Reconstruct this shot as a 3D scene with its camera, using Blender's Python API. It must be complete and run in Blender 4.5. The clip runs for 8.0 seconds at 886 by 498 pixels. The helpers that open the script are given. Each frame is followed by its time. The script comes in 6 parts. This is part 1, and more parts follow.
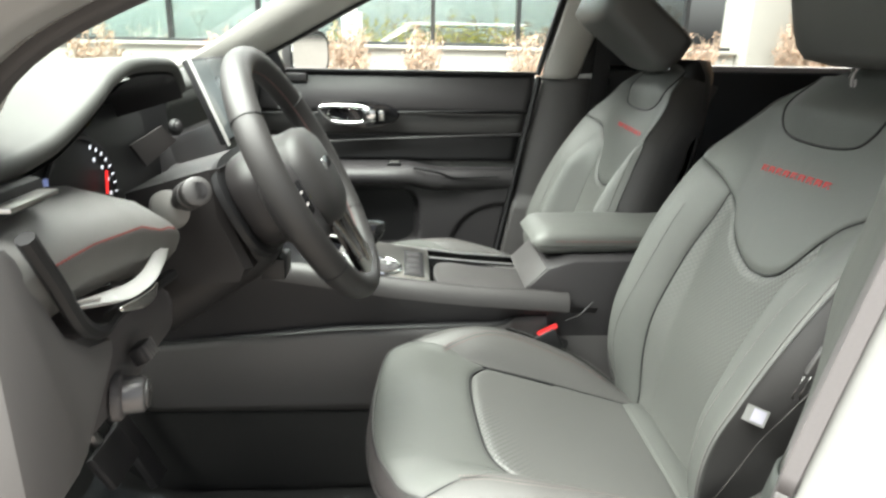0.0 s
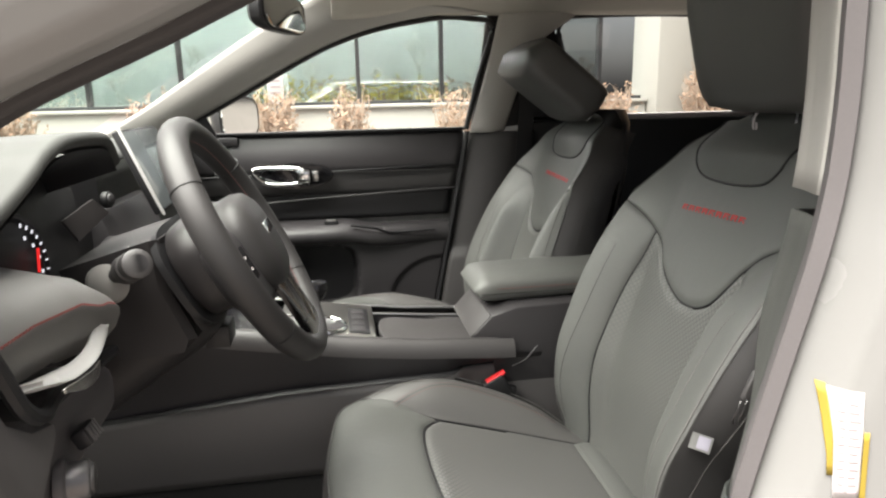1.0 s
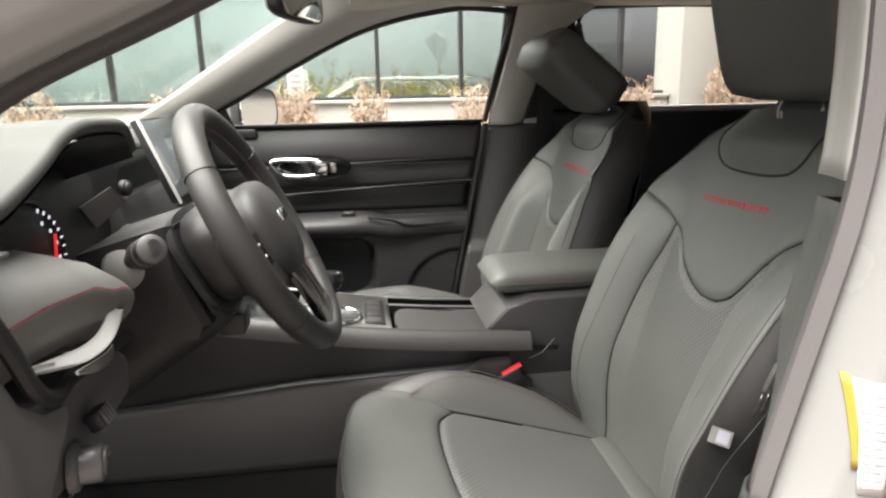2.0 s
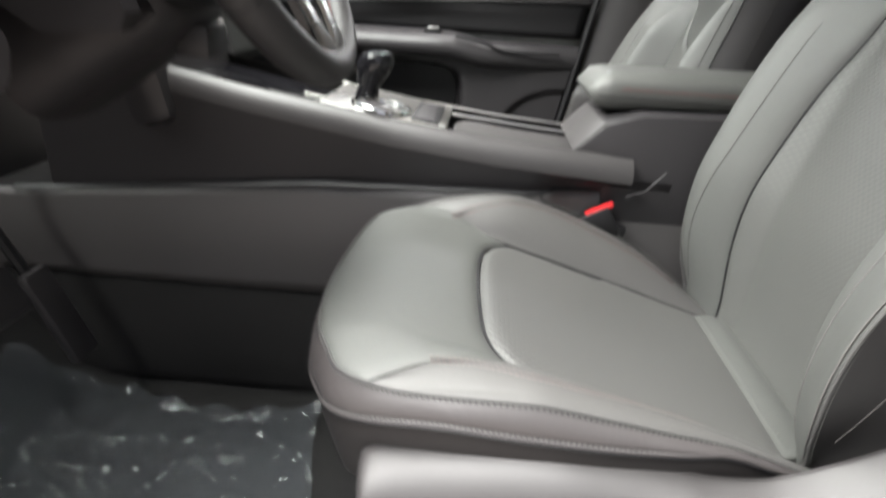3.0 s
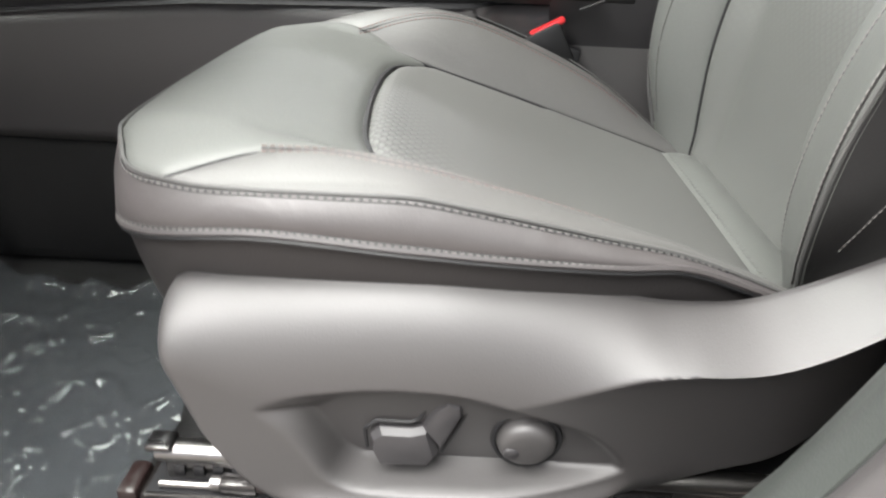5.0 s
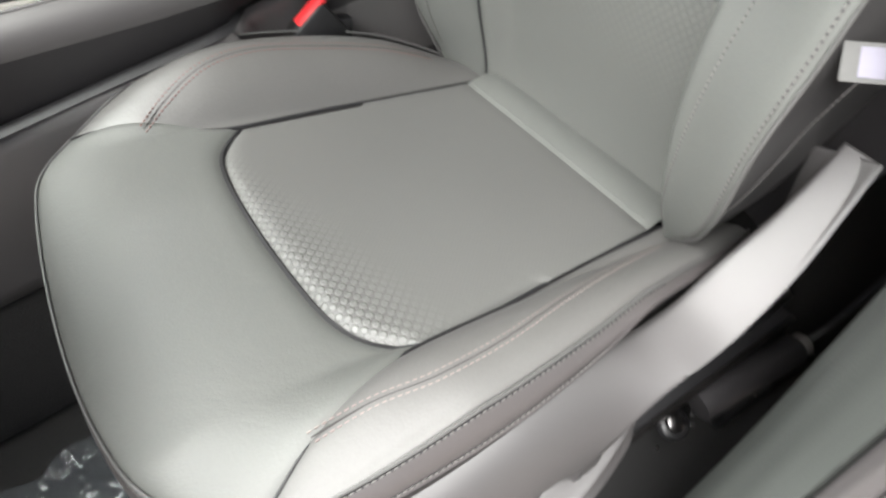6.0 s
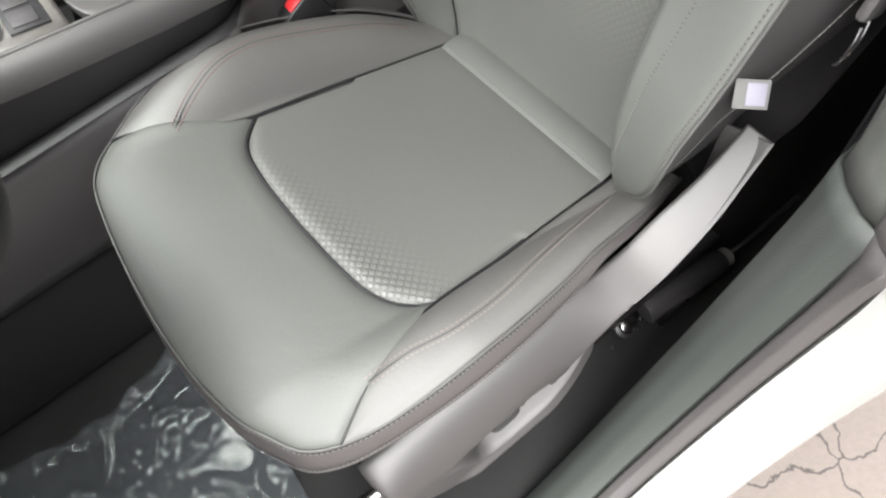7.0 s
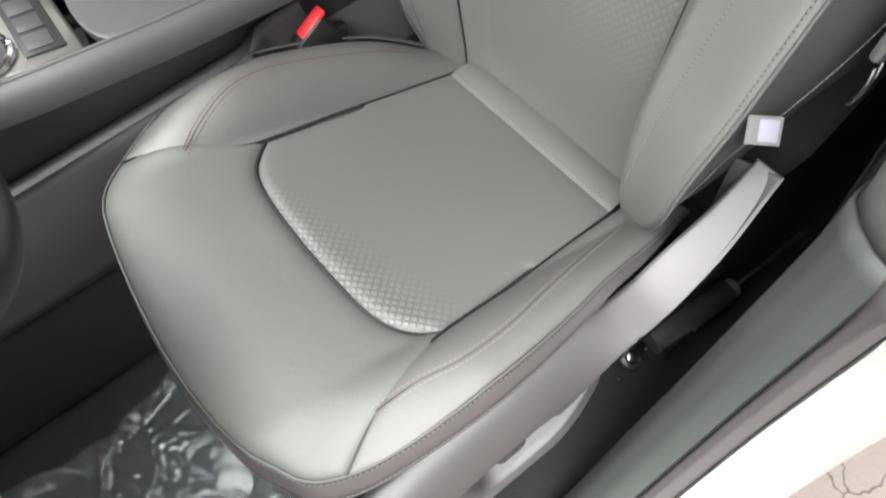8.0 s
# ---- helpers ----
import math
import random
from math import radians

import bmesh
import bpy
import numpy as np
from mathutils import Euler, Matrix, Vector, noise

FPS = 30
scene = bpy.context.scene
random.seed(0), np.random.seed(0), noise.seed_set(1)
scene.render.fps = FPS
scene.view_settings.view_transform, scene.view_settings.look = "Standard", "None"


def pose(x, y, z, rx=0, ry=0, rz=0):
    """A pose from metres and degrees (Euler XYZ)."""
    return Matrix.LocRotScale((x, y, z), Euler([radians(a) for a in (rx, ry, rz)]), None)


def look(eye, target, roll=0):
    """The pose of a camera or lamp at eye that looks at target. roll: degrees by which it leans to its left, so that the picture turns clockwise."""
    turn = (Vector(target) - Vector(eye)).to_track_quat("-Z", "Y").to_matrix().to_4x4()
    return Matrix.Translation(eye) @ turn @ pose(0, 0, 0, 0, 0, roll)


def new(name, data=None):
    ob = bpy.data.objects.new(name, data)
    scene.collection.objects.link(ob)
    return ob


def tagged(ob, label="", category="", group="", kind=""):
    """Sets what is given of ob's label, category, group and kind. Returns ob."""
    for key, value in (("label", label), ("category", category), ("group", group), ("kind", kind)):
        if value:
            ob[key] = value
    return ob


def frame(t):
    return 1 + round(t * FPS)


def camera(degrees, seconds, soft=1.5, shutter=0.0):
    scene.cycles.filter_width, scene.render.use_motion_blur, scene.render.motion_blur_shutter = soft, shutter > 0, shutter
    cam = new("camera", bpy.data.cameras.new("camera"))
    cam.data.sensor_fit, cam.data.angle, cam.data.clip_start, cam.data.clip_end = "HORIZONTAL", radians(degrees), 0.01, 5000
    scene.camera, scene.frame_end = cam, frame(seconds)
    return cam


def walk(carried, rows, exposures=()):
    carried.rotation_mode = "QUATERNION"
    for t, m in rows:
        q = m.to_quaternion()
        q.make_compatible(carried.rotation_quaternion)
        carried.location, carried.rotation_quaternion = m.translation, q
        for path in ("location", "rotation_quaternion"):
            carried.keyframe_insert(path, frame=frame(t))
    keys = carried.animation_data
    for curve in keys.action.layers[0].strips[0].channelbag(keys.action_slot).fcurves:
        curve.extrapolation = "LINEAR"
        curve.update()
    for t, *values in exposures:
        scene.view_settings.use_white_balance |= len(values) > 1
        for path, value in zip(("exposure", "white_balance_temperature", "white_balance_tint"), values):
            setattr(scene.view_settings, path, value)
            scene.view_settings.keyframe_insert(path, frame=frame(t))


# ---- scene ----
cam = camera(68.7, 8.0, soft=2.2, shutter=0.35)

# seconds, stops, kelvin, tint: the clip's camera adapts on its way
EXPOSURES = [(0.0, 2.08, 6450, 5), (0.5, 1.82, 6600, 8), (1.0, 1.56, 6700, 12), (2.5, 1.62, 6600, 13), (3.0, 1.88, 6400, 13), (4.0, 1.84, 6350, 12), (5.4, 2.08, 6420, 12), (6.5, 1.97, 6350, 13), (8.0, 1.9, 6350, 13)]
PATH = [
    (0, (-0.417, -1.238, 1.334), (-0.307, 0.663, 0.721), 1.1),
    (0.5, (-0.424, -1.249, 1.339), (-0.17, 0.675, 0.858), -0.3),
    (1, (-0.429, -1.253, 1.341), (-0.121, 0.669, 0.883), -1.2),
    (1.2, (-0.429, -1.254, 1.34), (-0.109, 0.667, 0.884), -1.2),
    (2.3, (-0.414, -1.235, 1.312), (-0.242, 0.698, 0.826), -0.3),
    (2.5, (-0.392, -1.192, 1.266), (-0.292, 0.729, 0.72), 0.8),
    (3, (-0.325, -0.999, 1.084), (-0.409, 0.856, 0.341), 3.6),
    (3.5, (-0.242, -0.911, 0.886), (-0.341, 0.911, 0.069), 7.2),
    (4, (-0.226, -0.901, 0.873), (-0.277, 0.925, 0.058), 7.9),
    (4.2, (-0.227, -0.903, 0.872), (-0.268, 0.923, 0.058), 7.8),
    (5.3, (-0.26, -0.86, 0.995), (-0.197, 0.825, -0.079), -1.7),
    (5.4, (-0.273, -0.841, 1.018), (-0.127, 0.804, -0.11), -3.6),
    (5.6, (-0.284, -0.8, 1.047), (0.036, 0.715, -0.219), -5.5),
    (5.8, (-0.314, -0.765, 1.104), (0.127, 0.617, -0.273), -8.5),
    (6, (-0.335, -0.743, 1.148), (0.203, 0.442, -0.371), -10.8),
    (6.2, (-0.345, -0.736, 1.189), (0.152, 0.29, -0.455), -12.8),
    (6.5, (-0.339, -0.738, 1.257), (0.098, 0.186, -0.462), -15.2),
    (7, (-0.353, -0.747, 1.305), (0.079, 0.142, -0.434), -13.9),
    (7.5, (-0.361, -0.741, 1.302), (0.049, 0.152, -0.44), -14.0),
    (8, (-0.356, -0.737, 1.308), (0.116, 0.194, -0.398), -12.1),
]
walk(cam, [(t, look(eye, target, roll)) for t, eye, target, roll in PATH], EXPOSURES)

# ---- world and light ----
world = bpy.data.worlds.new("overcast_sky")
scene.world = world
world.use_nodes = True
wn, wl = world.node_tree.nodes, world.node_tree.links
sky = wn.new("ShaderNodeTexSky")
sky.sky_type = 'NISHITA'
sky.sun_disc = False
sky.sun_elevation, sky.sun_rotation = radians(69), radians(260)
sky.air_density, sky.dust_density = 1.0, 4.0
hsv = wn.new("ShaderNodeHueSaturation")
hsv.inputs["Saturation"].default_value = 0.25
wl.new(sky.outputs[0], hsv.inputs["Color"])
wl.new(hsv.outputs[0], wn["Background"].inputs["Color"])
wn["Background"].inputs["Strength"].default_value = 0.06
sun_data = bpy.data.lights.new("sun", 'SUN')
sun_data.energy, sun_data.angle, sun_data.color = 9.0, radians(80), (1.0, 0.988, 0.930)
sun = new("sun", sun_data)
sun.matrix_world = look((-3.6, -1.2, 11), (0, 0, 1))


# ---- materials ----
def mat(name, base, rough=0.5, metal=0.0, var=0.15, grain=60.0, bump=0.1, big=4.0, spec=0.5, coat=0.0, voronoi=0.0, dist=0.0006, crease=0.0):
    m = bpy.data.materials.new(name)
    m.use_nodes = True
    n, l = m.node_tree.nodes, m.node_tree.links
    b = n["Principled BSDF"]
    b.inputs["Metallic"].default_value = metal
    b.inputs["Specular IOR Level"].default_value = spec
    b.inputs["Coat Weight"].default_value = coat
    co = n.new("ShaderNodeTexCoord")
    fine, wide = n.new("ShaderNodeTexNoise"), n.new("ShaderNodeTexNoise")
    fine.inputs["Scale"].default_value, wide.inputs["Scale"].default_value = grain, big
    fine.inputs["Detail"].default_value = 4
    wide.inputs["Detail"].default_value = 5
    for t in (fine, wide):
        l.new(co.outputs["Object"], t.inputs["Vector"])
    mix = n.new("ShaderNodeMix")
    mix.data_type = 'RGBA'
    mix.inputs[6].default_value = (*[c * (1 - var) for c in base], 1)
    mix.inputs[7].default_value = (*[min(1, c * (1 + var)) for c in base], 1)
    add = n.new("ShaderNodeMath")
    add.operation = 'MULTIPLY_ADD'
    add.inputs[1].default_value = 0.5
    half = n.new("ShaderNodeMath")
    half.operation = 'MULTIPLY'
    half.inputs[1].default_value = 0.5
    l.new(wide.outputs["Fac"], half.inputs[0])
    l.new(fine.outputs["Fac"], add.inputs[0])
    l.new(half.outputs[0], add.inputs[2])
    l.new(add.outputs[0], mix.inputs[0])
    l.new(mix.outputs[2], b.inputs["Base Color"])
    rr = n.new("ShaderNodeMapRange")
    rr.inputs[3].default_value, rr.inputs[4].default_value = max(0.02, rough - 0.08), min(1, rough + 0.08)
    l.new(wide.outputs["Fac"], rr.inputs[0])
    l.new(rr.outputs[0], b.inputs["Roughness"])
    if bump > 0:
        bp = n.new("ShaderNodeBump")
        bp.inputs["Strength"].default_value, bp.inputs["Distance"].default_value = bump, dist
        src = fine.outputs["Fac"]
        if voronoi > 0:
            vo = n.new("ShaderNodeTexVoronoi")
            vo.inputs["Scale"].default_value = voronoi
            l.new(co.outputs["Object"], vo.inputs["Vector"])
            src = vo.outputs["Distance"]
        l.new(src, bp.inputs["Height"])
        l.new(bp.outputs[0], b.inputs["Normal"])
        if crease > 0:
            soft, b2 = n.new("ShaderNodeTexNoise"), n.new("ShaderNodeBump")
            soft.inputs["Scale"].default_value, soft.inputs["Detail"].default_value, soft.inputs["Distortion"].default_value = 16, 3, 0.8
            l.new(co.outputs["Object"], soft.inputs["Vector"])
            b2.inputs["Strength"].default_value, b2.inputs["Distance"].default_value = crease, 0.004
            l.new(soft.outputs["Fac"], b2.inputs["Height"])
            l.new(b2.outputs[0], bp.inputs["Normal"])
    return m


def perforated(name, base, rough, turn, fade, scale=150.0):
    """Leather with a net of small cells in the plane given by turn; fade = weights of x, y, z and an offset: where the cells are large."""
    m = mat(name, base, rough, var=0.1, grain=300, bump=0.0, spec=0.8)
    n, l = m.node_tree.nodes, m.node_tree.links
    b = n["Principled BSDF"]
    co, rot = n.new("ShaderNodeTexCoord"), n.new("ShaderNodeMapping")
    rot.inputs["Rotation"].default_value = turn
    l.new(co.outputs["Object"], rot.inputs["Vector"])

    def cells(size):
        vo = n.new("ShaderNodeTexVoronoi")
        vo.voronoi_dimensions = '2D'
        vo.inputs["Scale"].default_value = size
        vo.inputs["Randomness"].default_value = 0.0
        l.new(rot.outputs[0], vo.inputs["Vector"])
        ramp = n.new("ShaderNodeMapRange")
        ramp.inputs[1].default_value, ramp.inputs[2].default_value = 0.30, 0.46
        l.new(vo.outputs["Distance"], ramp.inputs[0])
        return ramp.outputs[0]

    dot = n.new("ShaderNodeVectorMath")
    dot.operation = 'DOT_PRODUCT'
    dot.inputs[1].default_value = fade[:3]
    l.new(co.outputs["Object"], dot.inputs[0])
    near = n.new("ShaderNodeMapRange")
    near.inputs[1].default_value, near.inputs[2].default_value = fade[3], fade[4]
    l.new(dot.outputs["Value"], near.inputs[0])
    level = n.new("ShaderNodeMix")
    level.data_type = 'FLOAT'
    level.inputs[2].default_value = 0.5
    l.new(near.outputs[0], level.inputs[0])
    l.new(cells(scale), level.inputs[3])
    fine = cells(scale * 2.2)
    both = n.new("ShaderNodeMath")
    both.operation = 'MULTIPLY_ADD'
    both.inputs[1].default_value = 0.12
    l.new(fine, both.inputs[0])
    l.new(level.outputs[0], both.inputs[2])
    bp = n.new("ShaderNodeBump")
    bp.invert = True
    bp.inputs["Strength"].default_value, bp.inputs["Distance"].default_value = 0.6, 0.0010
    l.new(both.outputs[0], bp.inputs["Height"])
    l.new(bp.outputs[0], b.inputs["Normal"])
    src = b.inputs["Base Color"].links[0].from_socket
    gap = n.new("ShaderNodeMix")
    gap.data_type = 'RGBA'
    gap.blend_type = 'MULTIPLY'
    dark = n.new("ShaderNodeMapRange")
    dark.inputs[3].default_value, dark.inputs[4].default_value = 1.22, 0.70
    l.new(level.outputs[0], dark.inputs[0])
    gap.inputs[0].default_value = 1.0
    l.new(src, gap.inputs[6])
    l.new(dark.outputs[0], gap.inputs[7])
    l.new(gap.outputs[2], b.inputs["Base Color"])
    return m


def glass(name, tint, gloss=0.07):
    m = bpy.data.materials.new(name)
    m.use_nodes = True
    n, l = m.node_tree.nodes, m.node_tree.links
    n.remove(n["Principled BSDF"])
    tr, gl, mx = n.new("ShaderNodeBsdfTransparent"), n.new("ShaderNodeBsdfGlossy"), n.new("ShaderNodeMixShader")
    tr.inputs[0].default_value = (*tint, 1)
    gl.inputs["Roughness"].default_value = 0.02
    mx.inputs[0].default_value = gloss
    l.new(tr.outputs[0], mx.inputs[1])
    l.new(gl.outputs[0], mx.inputs[2])
    l.new(mx.outputs[0], n["Material Output"].inputs[0])
    return m


def glow(name, color, strength):
    m = bpy.data.materials.new(name)
    m.use_nodes = True
    b = m.node_tree.nodes["Principled BSDF"]
    b.inputs["Base Color"].default_value = (*color, 1)
    b.inputs["Emission Color"].default_value = (*color, 1)
    b.inputs["Emission Strength"].default_value = strength
    return m


# LEATHER, BOLSTER, SIDE: one black leather, tinted after the light each part reflects
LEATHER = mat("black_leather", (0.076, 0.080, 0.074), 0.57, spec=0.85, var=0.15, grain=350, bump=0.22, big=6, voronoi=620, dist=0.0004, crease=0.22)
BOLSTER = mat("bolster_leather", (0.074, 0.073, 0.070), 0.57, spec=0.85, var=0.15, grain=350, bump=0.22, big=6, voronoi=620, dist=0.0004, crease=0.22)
WHEEL_LEATHER = mat("wheel_leather", (0.028, 0.027, 0.027), 0.5, spec=0.45, var=0.15, grain=350, bump=0.25, big=6, voronoi=620, dist=0.0004)
HEADREST = mat("headrest_leather", (0.050, 0.050, 0.048), 0.5, spec=0.8, var=0.15, grain=350, bump=0.22, big=6, voronoi=620, dist=0.0004)
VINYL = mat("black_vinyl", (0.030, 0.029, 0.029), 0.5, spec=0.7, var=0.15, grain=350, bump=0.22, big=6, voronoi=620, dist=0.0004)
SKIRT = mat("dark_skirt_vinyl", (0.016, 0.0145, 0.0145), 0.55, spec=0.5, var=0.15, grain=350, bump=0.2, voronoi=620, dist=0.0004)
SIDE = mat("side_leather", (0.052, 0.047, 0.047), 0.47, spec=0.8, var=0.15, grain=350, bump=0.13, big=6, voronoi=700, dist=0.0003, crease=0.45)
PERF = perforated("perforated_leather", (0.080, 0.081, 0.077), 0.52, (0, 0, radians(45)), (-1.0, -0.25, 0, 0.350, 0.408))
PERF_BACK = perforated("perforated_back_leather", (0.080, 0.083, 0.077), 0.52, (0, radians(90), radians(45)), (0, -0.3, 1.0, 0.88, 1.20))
PIPING = mat("piping", (0.074, 0.074, 0.072), 0.42, grain=300, bump=0.1)
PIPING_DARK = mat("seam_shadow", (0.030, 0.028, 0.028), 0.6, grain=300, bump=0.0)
THREAD = mat("grey_thread", (0.150, 0.146, 0.140), 0.8, grain=900, bump=0.2)
RED_THREAD = mat("red_thread", (0.20, 0.05, 0.045), 0.8, grain=900, bump=0.2)
SEAT_THREAD = mat("dull_red_thread", (0.150, 0.080, 0.075), 0.8, grain=900, bump=0.2)
MIXED_THREAD = mat("brownish_thread", (0.185, 0.150, 0.142), 0.8, grain=900, bump=0.2)
EMBROIDERY = mat("red_embroidery", (0.46, 0.03, 0.03), 0.7, grain=700, bump=0.4)
SHELL = mat("grey_plastic", (0.037, 0.0347, 0.0347), 0.54, spec=0.9, var=0.08, grain=700, bump=0.15, voronoi=900, dist=0.0003)
COLUMN = mat("column_plastic", (0.017, 0.0155, 0.016), 0.5, spec=0.4, var=0.12, grain=700, bump=0.15, voronoi=900, dist=0.0003)
PALE_PLASTIC = mat("pale_grey_plastic", (0.22, 0.215, 0.205), 0.5, var=0.1, grain=500, bump=0.1)
PLASTIC = mat("dark_plastic", (0.030, 0.0285, 0.030), 0.46, var=0.12, grain=700, bump=0.15, voronoi=900, dist=0.0003)
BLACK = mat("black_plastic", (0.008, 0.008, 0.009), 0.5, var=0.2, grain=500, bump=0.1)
GLOSS_BLACK = mat("gloss_black", (0.006, 0.006, 0.007), 0.12, var=0.2, grain=40, bump=0.0)
RIM = mat("console_rim_plastic", (0.042, 0.040, 0.040), 0.5, spec=0.6, var=0.1, grain=600, bump=0.15, voronoi=800, dist=0.0003)
SIDE_PANEL = mat("console_side_plastic", (0.084, 0.080, 0.079), 0.5, spec=0.8, var=0.08, grain=700, bump=0.15, voronoi=900, dist=0.0003)
END_TRIM = mat("dash_end_plastic", (0.115, 0.110, 0.110), 0.5, var=0.1, grain=600, bump=0.2, voronoi=800, dist=0.0003)
KNOB = mat("silver_grey_knob", (0.15, 0.145, 0.147), 0.3, metal=0.5, var=0.08, grain=200, bump=0.02)
KNEE = mat("knee_plastic", (0.085, 0.079, 0.081), 0.5, var=0.1, grain=600, bump=0.2, voronoi=800, dist=0.0003)
DASH_LEATHER = mat("dash_leather", (0.15, 0.147, 0.142), 0.5, spec=0.7, var=0.12, grain=350, bump=0.25, voronoi=620, dist=0.0004)
DASH = mat("dash_pad", (0.046, 0.048, 0.045), 0.62, spec=0.4, var=0.1, grain=600, bump=0.3, voronoi=700, dist=0.0004)
CREAM = mat("pale_trim", (0.42, 0.41, 0.385), 0.75, var=0.05, grain=500, bump=0.1)
HEADLINER = mat("headliner_cloth", (0.50, 0.48, 0.43), 0.95, var=0.06, grain=800, bump=0.3)
PAINT = mat("white_paint", (0.24, 0.24, 0.234), 0.25, var=0.01, grain=200, bump=0.0, coat=0.3)
# pillar and sill copies of trim and seal; sill shade is in the darker colours
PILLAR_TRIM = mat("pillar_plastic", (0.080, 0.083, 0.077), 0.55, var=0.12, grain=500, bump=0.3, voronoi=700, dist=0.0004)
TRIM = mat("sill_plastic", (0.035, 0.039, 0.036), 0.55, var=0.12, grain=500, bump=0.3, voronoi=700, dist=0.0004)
PILLAR_SEAL = mat("lit_pillar_seal", (0.118, 0.109, 0.111), 0.75, var=0.12, grain=300, bump=0.1)
SEAL = mat("shaded_rubber_seal", (0.045, 0.042, 0.042), 0.6, var=0.15, grain=300, bump=0.1)
SILVER = mat("satin_silver", (0.62, 0.61, 0.59), 0.28, metal=1.0, var=0.06, grain=200, bump=0.03)
CHROME = mat("chrome", (0.85, 0.85, 0.85), 0.08, metal=1.0, var=0.02, grain=50, bump=0.0)
STEEL = mat("rail_steel", (0.16, 0.155, 0.155), 0.3, metal=1.0, var=0.25, grain=150, bump=0.1)
TRACK = mat("brown_black_rail", (0.009, 0.0078, 0.0075), 0.3, var=0.25, grain=90, bump=0.06)
BRIGHT_STEEL = mat("bright_steel", (0.27, 0.262, 0.255), 0.32, metal=1.0, var=0.25, grain=120, bump=0.08)
CARPET = mat("black_carpet", (0.006, 0.006, 0.006), 0.95, var=0.4, grain=900, bump=0.8, dist=0.003)
RAILCAP = mat("red_tinted_cap", (0.015, 0.009, 0.0085), 0.3, var=0.2, grain=80, bump=0.05)
RED = mat("red_button", (0.62, 0.03, 0.035), 0.35, var=0.06, grain=100, bump=0.0)
LABEL_WHITE = mat("white_label", (0.52, 0.49, 0.49), 0.6, var=0.04, grain=200, bump=0.05)
LABEL_GREY = mat("grey_woven_label", (0.085, 0.085, 0.083), 0.8, var=0.1, grain=900, bump=0.2)
YELLOW = mat("yellow_label", (0.32, 0.235, 0.035), 0.5, var=0.05, grain=200, bump=0.0)
INK = mat("grey_ink", (0.34, 0.29, 0.30), 0.7, var=0.05, bump=0.0)
MIRROR = mat("mirror_glass", (0.85, 0.87, 0.87), 0.03, metal=1.0, var=0.01, bump=0.0)
WINDSCREEN = glass("tinted_glass", (0.84, 0.91, 0.87), 0.05)
TICK = glow("lit_white", (0.9, 0.92, 1.0), 0.28)
NEEDLE = glow("lit_red", (0.9, 0.03, 0.03), 0.3)
BLUE = glow("lit_blue", (0.25, 0.3, 0.6), 0.12)
SCREEN_RIM = mat("satin_silver_plastic", (0.46, 0.46, 0.45), 0.34, var=0.05, grain=200, bump=0.02)
# reflected sky is put into the screen's grey-blue base colour
SCREEN = mat("switched_off_screen_sky_tint", (0.12, 0.135, 0.14), 0.10, var=0.1, grain=30, bump=0.0, coat=0.5)


# ---- mesh helpers ----
def add(name, verts, faces, m, parent=None, label="", smooth=True, sharp=35, bev=0.0, solid=0.0):
    me = bpy.data.meshes.new(name)
    me.from_pydata([tuple(v) for v in verts], [], [tuple(f) for f in faces])
    bm = bmesh.new()
    bm.from_mesh(me)
    bmesh.ops.remove_doubles(bm, verts=bm.verts, dist=1e-6)
    bmesh.ops.recalc_face_normals(bm, faces=bm.faces)
    if bev > 0:
        es = [e for e in bm.edges if len(e.link_faces) == 2 and e.calc_face_angle(0) > 0.5]
        bmesh.ops.bevel(bm, geom=es, offset=bev, segments=2, profile=0.5, affect='EDGES', clamp_overlap=True)
    bm.to_mesh(me)
    bm.free()
    if smooth:
        me.shade_smooth()
        me.set_sharp_from_angle(angle=radians(sharp))
    me.materials.append(m)
    ob = new(name, me)
    if parent is not None:
        top = parent
        while top.parent:
            top = top.parent
        ob.parent = parent
        ob.matrix_parent_inverse = (Matrix.Translation(top.location) if parent is top else Matrix.Identity(4)).inverted()
        if parent is not top:
            ob.matrix_parent_inverse = Matrix.Identity(4)
    if solid:
        mo = ob.modifiers.new("thickness", 'SOLIDIFY')
        mo.thickness, mo.offset = abs(solid), -1 if solid > 0 else 1
    if label:
        ob["label"] = label
    return ob


def thing(name, loc, label, category, group="", kind=""):
    ob = new(name)
    ob.location = loc
    ob.empty_display_size = 0.05
    return tagged(ob, label, category, group, kind)


def box(name, lo, hi, m, parent=None, label="", bev=0.003, turn=None, centre=None):
    v = [Vector((x, y, z)) for x in (lo[0], hi[0]) for y in (lo[1], hi[1]) for z in (lo[2], hi[2])]
    if turn is not None:
        c = Vector(centre) if centre else (Vector(lo) + Vector(hi)) / 2
        r = Euler([radians(a) for a in turn]).to_matrix()
        v = [c + r @ (p - c) for p in v]
    f = [(0, 1, 3, 2), (4, 6, 7, 5), (0, 4, 5, 1), (2, 3, 7, 6), (0, 2, 6, 4), (1, 5, 7, 3)]
    return add(name, v, f, m, parent, label, bev=bev)


